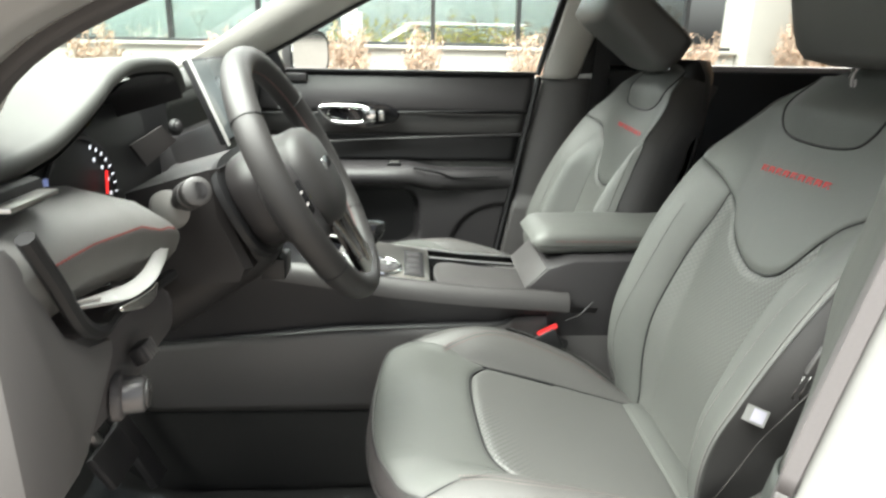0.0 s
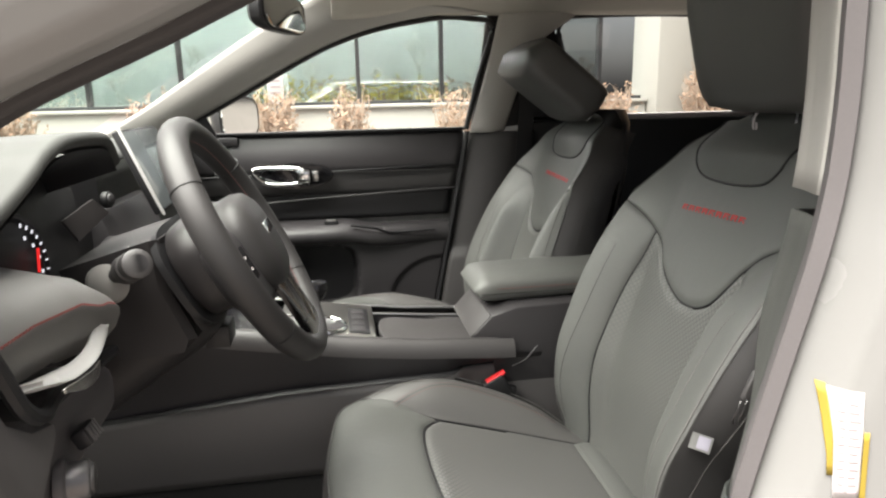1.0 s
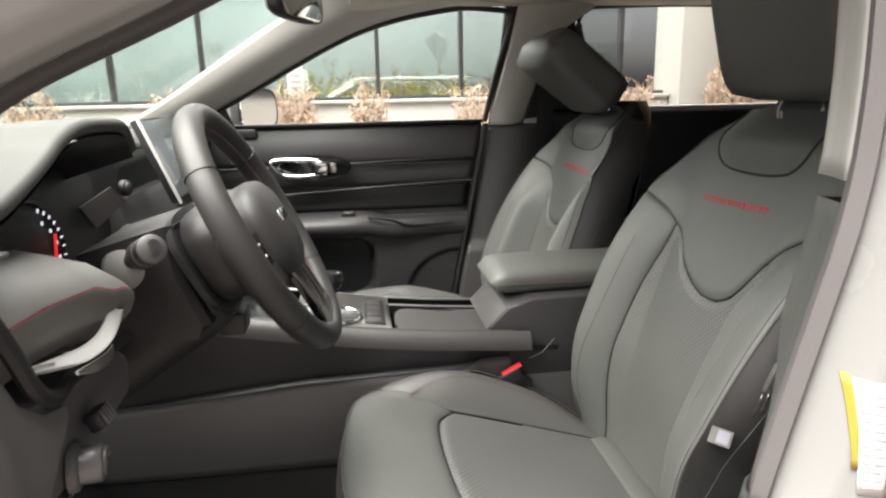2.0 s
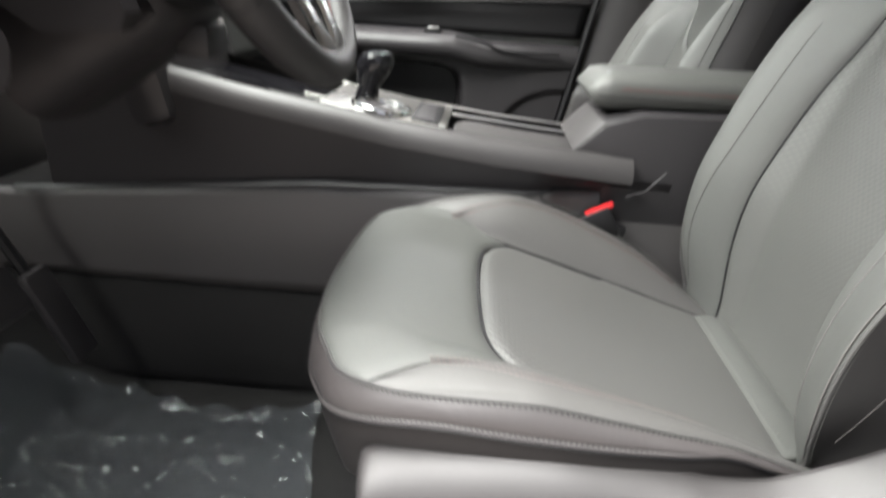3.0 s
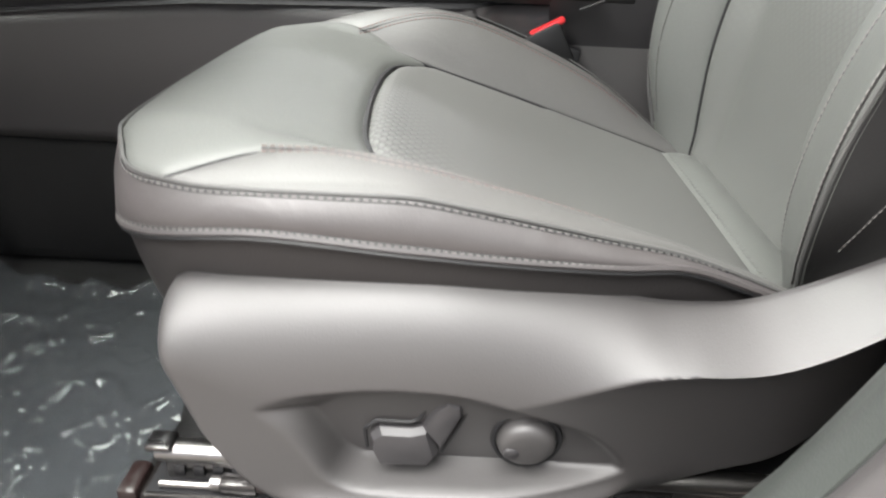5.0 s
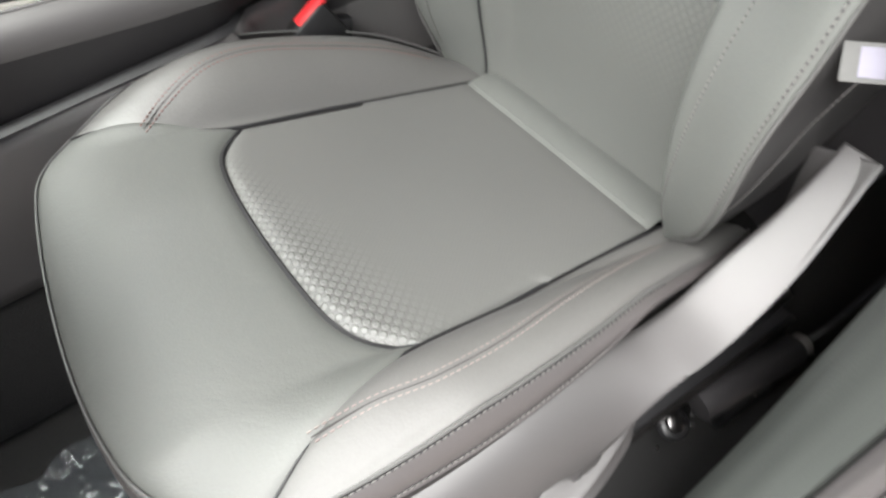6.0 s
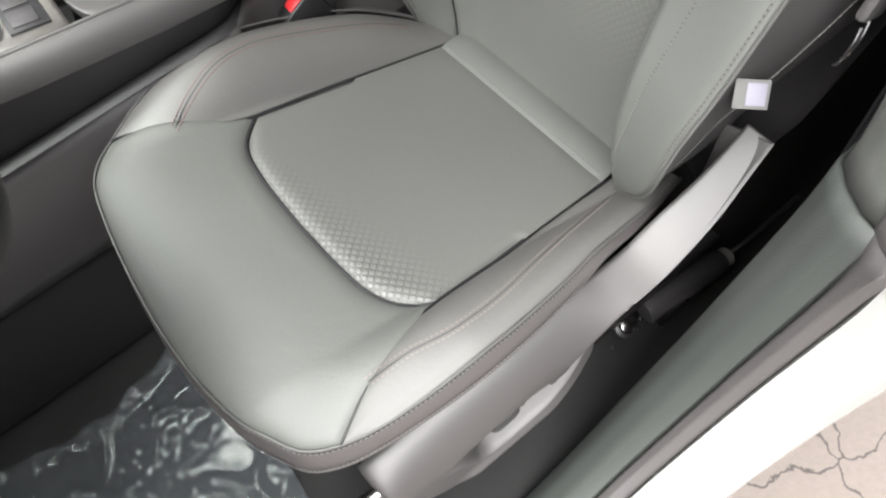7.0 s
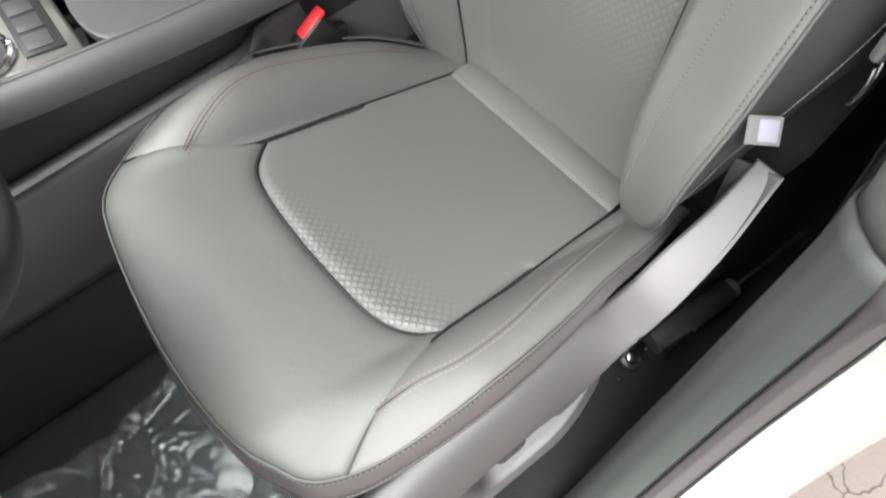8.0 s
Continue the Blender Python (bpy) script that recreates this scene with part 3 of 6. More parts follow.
        for dz1, dz2, d1, d2 in ((0, 0.011, 0, 0.003), (0.008, 0.011, 0.003, 0.013), (0.004, 0.006, 0.003, 0.011), (0, 0.008 if i % 2 else 0.003, 0.010, 0.013)):
            z1, z2 = 1.147 + 0.0006 * i + dz1 * 0.8, 1.147 + 0.0006 * i + dz2 * 0.8
            kk = len(v)
            cs = [(z1, s1 - d1), (z1, s1 - d2), (z2, s1 - d2), (z2, s1 - d1)]
            v += [face(a, b, -0.0008) for a, b in cs] + [face(a, b, 0.002) for a, b in cs]
            f += [(kk, kk + 1, kk + 2, kk + 3)] + [(kk + j, kk + 4 + j, kk + 4 + (j + 1) % 4, kk + (j + 1) % 4) for j in range(4)]
    add("embroidery", v, f, EMBROIDERY, th, "red stitched lettering, unreadable", smooth=False)

    # headrest
    hc = S(0.192, 0, 1.418) if driver else S(0.130, 0.01, 1.388)
    tilt = radians(-12 if driver else -52)
    R = Euler((0, tilt, 0)).to_matrix()
    rings = []
    for i in range(15):
        w = -1 + 2 * i / 14
        e = (1 - abs(w) ** (5 if driver else 9)) ** (0.42 if driver else 0.34) if abs(w) < 1 else 0.02
        hw, hd = 0.153 * (0.80 + 0.20 * e) * (0.96 + 0.04 * w), 0.05 * e
        ring = []
        for j in range(40):
            a = 2 * math.pi * j / 40
            c, s_ = math.cos(a), math.sin(a)
            px = hd * (abs(c) ** (0.55 if driver else 0.38)) * (1 if c > 0 else -1) - 0.006 * (1 - abs(s_)) * (c < 0)
            py = hw * (abs(s_) ** 0.5) * (1 if s_ > 0 else -1) * (0.9 + 0.1 * e)
            ring.append(hc + R @ Vector((px, py, w * 0.112)))
        rings.append(ring)
    loft("headrest", rings, HEADREST, th, "black leather headrest" if driver else "black leather headrest folded forward", sharp=60)
    for sg in (1, -1):
        tube("headrest_post", [S(0.215, sg * 0.05, 1.28), S(0.222, sg * 0.05, 1.325), hc + R @ Vector((0, sg * 0.05, -0.08))], 0.0065, CHROME, th, n=10)
    return th, S, face


driver_seat, DS, driver_face = seat("driver_seat", SEAT_Y, 0.0, 0.0, "black leather driver's seat with red embroidery and grey shield", True)
passenger_seat, PS, passenger_face = seat("passenger_seat", 0.34, -0.03, -0.015, "black leather passenger seat with folded headrest", False)

# plastic shield on the outer side of the driver's seat
NS = 220
sh_top = line([(-0.400, 0.700), (-0.401, 0.728), (-0.391, 0.741), (-0.356, 0.746), (-0.294, 0.752), (-0.248, 0.753), (-0.203, 0.749), (-0.150, 0.744), (-0.118, 0.741), (-0.083, 0.743), (-0.058, 0.751), (-0.034, 0.764), (-0.005, 0.784), (0.02, 0.804), (0.048, 0.826)], NS)
sh_bot = line([(-0.389, 0.695), (-0.382, 0.672), (-0.370, 0.640), (-0.356, 0.612), (-0.338, 0.594), (-0.310, 0.587), (-0.260, 0.587), (-0.200, 0.589), (-0.150, 0.592), (-0.11, 0.597), (-0.06, 0.610), (-0.02, 0.630), (0.010, 0.680), (0.032, 0.745), (0.047, 0.812)], NS)
RECESS = line([(-0.348, 0.679), (-0.330, 0.690), (-0.306, 0.695), (-0.282, 0.699), (-0.253, 0.700), (-0.223, 0.697), (-0.186, 0.685), (-0.159, 0.670), (-0.140, 0.651), (-0.128, 0.630), (-0.140, 0.624), (-0.213, 0.622), (-0.278, 0.621), (-0.304, 0.626), (-0.318, 0.644), (-0.332, 0.664)], 96, closed=True)
RX, RZ = np.array([p.x for p in RECESS]), np.array([p.y for p in RECESS])


def in_recess(x, z):
    """How far a place lies inside the switch recess, 0 to 1; its front ramp is long, its upper edge short."""
    ax, az, bx, bz = RX[:-1], RZ[:-1], RX[1:], RZ[1:]
    cross = ((az > z) != (bz > z)) & (x < (bx - ax) * (z - az) / (bz - az + 1e-12) + ax)
    if cross.sum() % 2 == 0:
        return 0.0
    t = np.clip(((x - ax) * (bx - ax) + (z - az) * (bz - az)) / ((bx - ax) ** 2 + (bz - az) ** 2 + 1e-12), 0, 1)
    d = float(np.sqrt((x - ax - t * (bx - ax)) ** 2 + (z - az - t * (bz - az)) ** 2).min())
    return sstep(0, 0.0065 + 0.016 * sstep(-0.285, -0.325, x) * sstep(0.695, 0.68, z), d)


def shield(u, v):
    i = round(u * NS)
    a, b = sh_top[i], sh_bot[i]
    x, z = a.x * (1 - v) + b.x * v, a.y * (1 - v) + b.y * v
    rear = sstep(-0.25, -0.11, a.x)
    fold = 0.40 - 0.25 * rear
    t = min(v / fold, 1)
    rim, out = -0.576 - 0.008 * sstep(-0.06, 0.03, a.x), -0.619 + 0.006 * sstep(-0.03, 0.06, a.x)
    soft = math.sqrt(max(0, 1 - (1 - t) ** 2))
    y = rim + (out - rim) * (soft * (1 - 0.8 * rear) + t * 0.8 * rear)
    y += 0.046 * rear * max(0, (v - fold) / (1 - fold)) ** 0.8
    y += 0.018 * (1 - rear) * max(0, (v - 0.86) / 0.14) ** 2
    y -= 0.006 * math.exp(-((z - 0.612) / 0.007) ** 2) * sstep(-0.345, -0.31, x) * sstep(-0.115, -0.14, x)
    e = min(u / 0.09, 1)
    y += 0.030 * (1 - math.sqrt(max(0, 1 - (1 - e) ** 2)))
    w = in_recess(x, z)
    return Vector((x, y * (1 - w) + w * max(y + 0.004, -0.6125 + 0.28 * (0.70 - z)), z))


patch("side_shield", shield, NS, 120, SHELL, driver_seat, "grey moulded plastic side shield with switch recess", solid=0.003)


def wedge(name, pts, y0, y1, inset, lean, m, parent):
    """A push switch: its outline drawn in towards the front, with the raised edge low on its face."""
    c = sum((Vector((x, 0, z)) for x, z in pts), Vector()) / len(pts)
    ring = lambda y, k, dz: [Vector((c.x + (x - c.x) * k, y, c.z + (z - c.z) * k + dz)) for x, z in pts]
    return loft(name, [ring(y0, 1.0, 0), ring(y1 + 0.005, 1.0, 0), ring(y1 + 0.001, 1 - inset * 0.4, lean * 0.5), ring(y1, 1 - inset, lean)], m, parent, sharp=28)


# seat switches
ry = -0.6045
wedge("cushion_switch", [(-0.283, 0.6465), (-0.283, 0.6563), (-0.2774, 0.6619), (-0.2584, 0.6619), (-0.2483, 0.6654), (-0.2428, 0.6445), (-0.2472, 0.6364), (-0.2785, 0.6352)], ry + 0.012, ry - 0.0065, 0.35, -0.003, PLASTIC, driver_seat)
wedge("backrest_switch", [(-0.2528, 0.6641), (-0.245, 0.6809), (-0.2383, 0.6865), (-0.2305, 0.6842), (-0.2294, 0.6775), (-0.2416, 0.6485)], ry + 0.012, ry - 0.0060, 0.40, -0.002, PLASTIC, driver_seat)
q_ = Vector((0, -1, -0.12)).to_track_quat('Z', 'Y')
knob = lambda r, h: [Vector((-0.1915, ry + 0.010, 0.6575)) + q_ @ Vector((r * math.cos(2 * math.pi * i / 32), r * math.sin(2 * math.pi * i / 32), h)) for i in range(32)]
lk = loft("lumbar_knob", [knob(0.0172, 0), knob(0.0172, 0.010), knob(0.0166, 0.0135), knob(0.0145, 0.0160), knob(0.0105, 0.0172)], SHELL, driver_seat, "round grey lumbar switch", sharp=60)
disc("lumbar_knob_dimple", (-0.2005, ry - 0.0052, 0.6515), (0, -1, -0.12), 0.0050, 0.0022, PLASTIC, lk, bev=0.0010, n=18)
tube("lumbar_knob_ring", [(-0.1915 + 0.0196 * math.cos(a / 20 * math.pi), ry + 0.001, 0.6565 + 0.0196 * math.sin(a / 20 * math.pi)) for a in range(40)], 0.0016, BLACK, driver_seat, n=6, closed=True, up=(0, 1, 0))
tube("switch_gap", [(x, ry, z) for x, z in [(-0.2852, 0.644), (-0.2863, 0.6585), (-0.2796, 0.6652), (-0.2595, 0.6652), (-0.2539, 0.6686), (-0.2472, 0.6842), (-0.2383, 0.6909), (-0.2282, 0.6876), (-0.226, 0.6786), (-0.2405, 0.644)]], 0.0013, BLACK, driver_seat, n=6, up=(0, 1, 0))
# fabric tag on the backrest's outer side
tq = Matrix.Translation((-0.014, -0.603, 0.927)) @ Vector((-0.42, -0.55, 0.72)).to_track_quat('Z', 'Y').to_matrix().to_4x4() @ Matrix.Rotation(radians(-8), 4, 'Z')
tg = box("airbag_tag", (-0.0125, -0.0105, -0.0007), (0.0125, 0.0105, 0.0007), LABEL_GREY, driver_seat, "small grey and white fabric tag", bev=0.0004)
tg.data.transform(tq)
tp = box("tag_print", (-0.004, -0.008, 0.0007), (0.010, 0.008, 0.0014), mat("tag_violet", (0.15, 0.145, 0.18), 0.6, bump=0), tg, bev=0.0003)
tp.data.transform(tq)
tube("tie_cord", line([(0.232, -0.318, 1.318), (0.214, -0.322, 1.302), (0.206, -0.330, 1.286), (0.204, -0.342, 1.278), (0.207, -0.336, 1.292)], 24), 0.0016, LABEL_WHITE, driver_seat, "thin white plastic cord", n=6)
# seat rails
for yy in (-0.575, -0.165):
    rail = thing("seat_rail", (-0.2, yy, 0.485), "dark steel seat rail with slotted slider bolted to the floor", "seat rail", "seat rails")
    box("lower_track", (-0.446, yy - 0.013, 0.546), (0.10, yy + 0.021, 0.569), TRACK, rail, bev=0.004)
    box("track_lip", (-0.440, yy - 0.0148, 0.5675), (0.10, yy - 0.0115, 0.5718), STEEL, rail, bev=0.001)
    box("track_floor", (-0.440, yy - 0.011, 0.5692), (0.10, yy + 0.018, 0.5705), BLACK, rail, bev=0.0)
    tube("upper_track", [(x, yy + 0.006, 0.5935) for x in (-0.434, -0.30, -0.1, 0.10)], 0.0085, BRIGHT_STEEL, rail, "bright steel slider", n=12, flat=0.85)
    box("slider_web", (-0.430, yy + 0.002, 0.5705), (0.10, yy + 0.012, 0.589), STEEL, rail, "slotted dark steel web", bev=0.001)
    box("slider_end", (-0.440, yy - 0.003, 0.598), (-0.422, yy + 0.014, 0.6035), STEEL, rail, bev=0.002)
    box("end_cap", (-0.460, yy - 0.0148, 0.556), (-0.445, yy + 0.0150, 0.5730), RAILCAP, rail, "dark red-tinted plastic end cap", bev=0.004)
    box("cap_mark", (-0.457, yy - 0.0156, 0.562), (-0.450, yy - 0.0146, 0.5645), STEEL, rail, bev=0.0003)
    for i in range(7):
        box("slot", (-0.424 + 0.0135 * i, yy + 0.0004, 0.5745), (-0.4165 + 0.0135 * i, yy + 0.0022, 0.5835), BLACK, rail, bev=0.0006)
    tube("spindle", [(-0.432, yy - 0.006, 0.5735), (-0.41, yy - 0.006, 0.5735), (-0.385, yy - 0.006, 0.5735)], 0.0024, BRIGHT_STEEL, rail, n=8)
    box("motor_joint", (-0.390, yy - 0.011, 0.5705), (-0.364, yy + 0.001, 0.5815), STEEL, rail, bev=0.002)
    tube("joint_ring", [(-0.396, yy - 0.005, 0.576), (-0.390, yy - 0.005, 0.576), (-0.386, yy - 0.005, 0.576)], 0.0055, BRIGHT_STEEL, rail, n=12)
    tube("drive_screw", [(-0.364, yy - 0.005, 0.5765), (-0.32, yy - 0.005, 0.5765), (-0.18, yy - 0.005, 0.5765)], 0.0056, RAILCAP, rail, "brown-tinted drive screw tube", n=12)
    box("track_stamp", (-0.424, yy - 0.0138, 0.554), (-0.418, yy - 0.0126, 0.563), LABEL_GREY, rail, bev=0.0002)
    box("bracket_foot", (-0.412, yy - 0.012, 0.484), (-0.368, yy + 0.018, 0.530), BLACK, rail, bev=0.004)
    box("bracket", (-0.427, yy - 0.019, 0.526), (-0.352, yy + 0.02, 0.5465), TRACK, rail, bev=0.003)
    for x in (-0.414, -0.372):
        box("bracket_tab", (x, yy - 0.0225, 0.5425), (x + 0.016, yy - 0.0185, 0.5465), BRIGHT_STEEL, rail, bev=0.0008)
    box("clip", (-0.398, yy - 0.026, 0.5255), (-0.378, yy - 0.018, 0.5325), BRIGHT_STEEL, rail, bev=0.001)
    for x in (-0.421, -0.406, -0.357):
        disc("rivet", (x, yy - 0.0195, 0.5315), (0, -1, 0), 0.0014, 0.001, STEEL, rail, n=8, bev=0.0003)
motor = thing("seat_motor", (-0.02, -0.635, 0.52), "dark plastic seat motor with cable beside the rail", "seat motor")
disc("motor_can", (-0.028, -0.592, 0.535), (1, -0.11, 0.02), 0.017, 0.125, PLASTIC, motor, "dull black motor can", bev=0.004)
disc("motor_cap", (0.092, -0.605, 0.537), (1, -0.11, 0.02), 0.0125, 0.016, PALE_PLASTIC, motor, bev=0.003)
box("motor_foot", (-0.010, -0.612, 0.487), (0.070, -0.584, 0.530), BLACK, motor, bev=0.004)
bt = disc("anchor_bolt", (-0.057, -0.588, 0.524), (0.1, -0.45, 0.9), 0.017, 0.008, BLACK, motor, "dark bolt with a bright head", bev=0.003, n=20)
disc("bolt_head", (-0.057, -0.590, 0.531), (0.1, -0.45, 0.9), 0.0105, 0.006, STEEL, bt, bev=0.002, n=18)
for dx_, dy_ in ((0.010, -0.014), (0.018, -0.006), (-0.034, -0.012), (0.082, -0.026)):
    box("bright_clip", (-0.060 + dx_, -0.591 + dy_, 0.532), (-0.054 + dx_, -0.587 + dy_, 0.537), CHROME, motor, bev=0.001, turn=(20, 15, 30))
tube("cable", line([(0.100, -0.606, 0.540), (0.125, -0.612, 0.560), (0.140, -0.620, 0.60), (0.145, -0.63, 0.66)], 30), 0.003, BLACK, motor, n=8)
disc("cable_loop", (-0.35, -0.545, 0.575), (0.2, -1, 0.2), 0.022, 0.006, BLACK, None, bev=0.002)
bpy.data.objects["cable_loop"].parent = None
tagged(bpy.data.objects["cable_loop"], "round black cable guide beside the seat rail", "cable guide")


# ---- ground and building outside ----
def asphalt():
    m = mat("cracked_concrete", (0.088, 0.074, 0.066), 0.9, var=0.25, grain=70, bump=0.5, big=2.0, dist=0.004)
    n, l = m.node_tree.nodes, m.node_tree.links
    b = n["Principled BSDF"]
    co, wob, vo = n.new("ShaderNodeTexCoord"), n.new("ShaderNodeTexNoise"), n.new("ShaderNodeTexVoronoi")
    wob.inputs["Scale"].default_value = 9
    wob.inputs["Detail"].default_value = 8
    ad = n.new("ShaderNodeMix")
    ad.data_type = 'VECTOR'
    ad.inputs[0].default_value = 0.12
    vo.feature = 'DISTANCE_TO_EDGE'
    vo.inputs["Scale"].default_value = 3.6
    l.new(co.outputs["Object"], wob.inputs["Vector"])
    l.new(co.outputs["Object"], ad.inputs[4])
    l.new(wob.outputs["Color"], ad.inputs[5])
    l.new(ad.outputs[1], vo.inputs["Vector"])
    rg = n.new("ShaderNodeMapRange")
    rg.inputs[1].default_value, rg.inputs[2].default_value = 0.002, 0.011
    l.new(vo.outputs["Distance"], rg.inputs[0])
    src = b.inputs["Base Color"].links[0].from_socket
    mx = n.new("ShaderNodeMix")
    mx.data_type = 'RGBA'
    mx.inputs[6].default_value = (0.022, 0.019, 0.017, 1)
    l.new(rg.outputs[0], mx.inputs[0])
    l.new(src, mx.inputs[7])
    l.new(mx.outputs[2], b.inputs["Base Color"])
    return m


GROUND = asphalt()
tagged(add("ground", [(-400, -400, 0), (400, -400, 0), (400, 400, 0), (-400, 400, 0)], [(0, 1, 2, 3)], GROUND), "cracked tan concrete car park surface", "ground", kind="structure")

WALL_WHITE = mat("white_render", (0.46, 0.45, 0.415), 0.85, var=0.06, grain=60, bump=0.2, big=1.5, dist=0.003)
FRAME_DARK = mat("dark_window_frame", (0.03, 0.032, 0.035), 0.4, var=0.1)
STONE = mat("tan_brick", (0.24, 0.145, 0.075), 0.9, var=0.3, grain=30, bump=0.4, big=6, dist=0.006)
ROOM_WALL = mat("showroom_wall", (0.66, 0.70, 0.685), 0.8, var=0.1, grain=5, bump=0)
SHOP_GLASS = glass("shop_glass", (0.78, 0.84, 0.82), 0.46)
YP = 6.0
building = thing("showroom_building", (1.0, YP, 0), "showroom front with tall glass panes above a white wall", "building", kind="structure")
box("knee_wall", (-14, YP - 0.02, 0), (3.15, YP + 0.25, 1.235), WALL_WHITE, building, "white painted low wall", bev=0.01)
box("coping", (-14, YP - 0.06, 1.235), (3.15, YP + 0.28, 1.275), WALL_WHITE, building, bev=0.01)
box("head_beam", (-14, YP, 4.6), (12, YP + 0.3, 6.0), WALL_WHITE, building, bev=0.01)
xs = [-13.0 + 0.918 * i for i in range(18)]
for a, b in zip(xs, xs[1:]):
    pane = box("pane", (a + 0.02, YP + 0.10, 1.30), (b - 0.02, YP + 0.112, 4.58), SHOP_GLASS, building, bev=0.0)
    pane.visible_shadow = False
for a in xs:
    box("mullion", (a - 0.022, YP + 0.06, 1.275), (a + 0.022, YP + 0.16, 4.6), FRAME_DARK, building, bev=0.004)
box("sill_frame", (-13.1, YP + 0.05, 1.275), (3.12, YP + 0.16, 1.31), FRAME_DARK, building, bev=0.004)
box("white_pier", (3.16, YP - 0.25, 0), (3.62, YP + 0.4, 6.0), WALL_WHITE, building, "pale rendered pier", bev=0.02)
box("brick_pier", (3.63, YP - 0.05, 0), (9.0, YP + 0.4, 6.0), STONE, building, "tan stone wall", bev=0.02)
box("white_column", (-5.25, YP - 0.6, 0), (-4.75, YP - 0.1, 6.0), WALL_WHITE, building, "white column before the glass", bev=0.02)
box("room_back", (-14, YP + 7, 0), (4, YP + 7.2, 6), ROOM_WALL, building, bev=0.0)
box("room_floor", (-14, YP + 0.26, 0.2), (4, YP + 7, 0.3), ROOM_WALL, building, bev=0.0)
box("room_ceiling", (-14, YP + 0.31, 4.6), (4, YP + 7, 4.7), ROOM_WALL, building, bev=0.0)
STRIP = glow("strip_light", (1, 1, 1), 30.0)
for i in range(7):
    for j in range(3):
        lamp = thing("strip_lamp", (-9 + 1.9 * i, YP + 1.6 + 1.9 * j, 4.58), "white fluorescent strip lamp under the showroom ceiling", "ceiling lamp", "strip lamps")
        box("tube", (-9.5 + 1.9 * i, YP + 1.52 + 1.9 * j, 4.50), (-8.5 + 1.9 * i, YP + 1.66 + 1.9 * j, 4.56), STRIP, lamp, bev=0.01)
        box("body", (-9.55 + 1.9 * i, YP + 1.48 + 1.9 * j, 4.56), (-8.45 + 1.9 * i, YP + 1.70 + 1.9 * j, 4.60), WALL_WHITE, lamp, bev=0.01)


def shrub(x, y, h, w, seed, leaf):
    """A bare, upright, many-stemmed bush with tan dry twigs and few leaves."""
    r = random.Random(seed)
    th = thing("shrub", (x, y, 0.9), "leafless tan twiggy shrub before the white wall", "shrub", "shrubs along the wall")
    v, f = [], []
    def stick(p, q, a, b):
        d = (q - p).normalized()
        s = d.cross(Vector((0.3, 1, 0.2))).normalized()
        o = d.cross(s)
        k = len(v)
        for c, rr in ((p, a), (q, b)):
            v.extend(c + s * rr * math.cos(t) + o * rr * math.sin(t) for t in (0, 2.1, 4.2))
        f.extend((k + i, k + (i + 1) % 3, k + 3 + (i + 1) % 3, k + 3 + i) for i in range(3))
    lv, lf = [], []
    for i in range(80):
        a = r.uniform(0, 6.28)
        p = Vector((x + 0.10 * w * math.cos(a), y + 0.1 * w * math.sin(a), 0.25))
        reach = r.uniform(0.25, 1.0)
        q = Vector((x + w * 0.55 * reach * math.cos(a), y + w * 0.5 * reach * math.sin(a), 0.25 + (h - 0.25) * r.uniform(0.6, 1.0)))
        m1 = p.lerp(q, 0.5) + Vector((r.uniform(-.05, .05), r.uniform(-.05, .05), 0.1))
        stick(p, m1, 0.012, 0.008)
        stick(m1, q, 0.008, 0.003)
        for j in range(7):
            b = m1.lerp(q, r.uniform(0, 1))
            c = b + Vector((r.uniform(-.08, .08), r.uniform(-.08, .08), r.uniform(0.03, 0.13)))
            stick(b, c, 0.004, 0.0018)
            for t in range(leaf):
                e = b.lerp(c, r.uniform(0.2, 1)) + Vector((r.uniform(-.03, .03), r.uniform(-.03, .03), r.uniform(-.02, .03)))
                d1 = Vector((r.uniform(-1, 1), r.uniform(-1, 1), r.uniform(-1, 1))).normalized() * 0.022
                d2 = d1.orthogonal().normalized() * 0.010
                k = len(lv)
                lv.extend((e - d1, e + d2, e + d1, e - d2))
                lf.append((k, k + 1, k + 2, k + 3))
    add("stems", v, f, TWIG, th, smooth=False)
    add("leaves", lv, lf, DRY_LEAF, th, smooth=False)
    return th


TWIG = mat("pale_twigs", (0.42, 0.33, 0.26), 0.9, var=0.35, grain=20, bump=0.2)
DRY_LEAF = mat("dry_leaves", (0.34, 0.22, 0.15), 0.8, var=0.45, grain=12, bump=0.0)
HEDGE_LEAF = mat("yellow_green_leaves", (0.62, 0.52, 0.06), 0.7, var=0.4, grain=9, bump=0.0)
for i, (x, h, w) in enumerate(((-0.98, 1.40, 0.46), (-0.25, 1.40, 0.38), (0.85, 1.40, 0.52), (1.42, 1.36, 0.46), (-2.1, 1.4, 0.5), (2.5, 1.4, 0.5), (4.05, 2.7, 0.6), (3.55, 1.6, 0.5), (-3.4, 1.4, 0.5))):
    shrub(x, YP - 0.55, h, w, i + 1, 2)


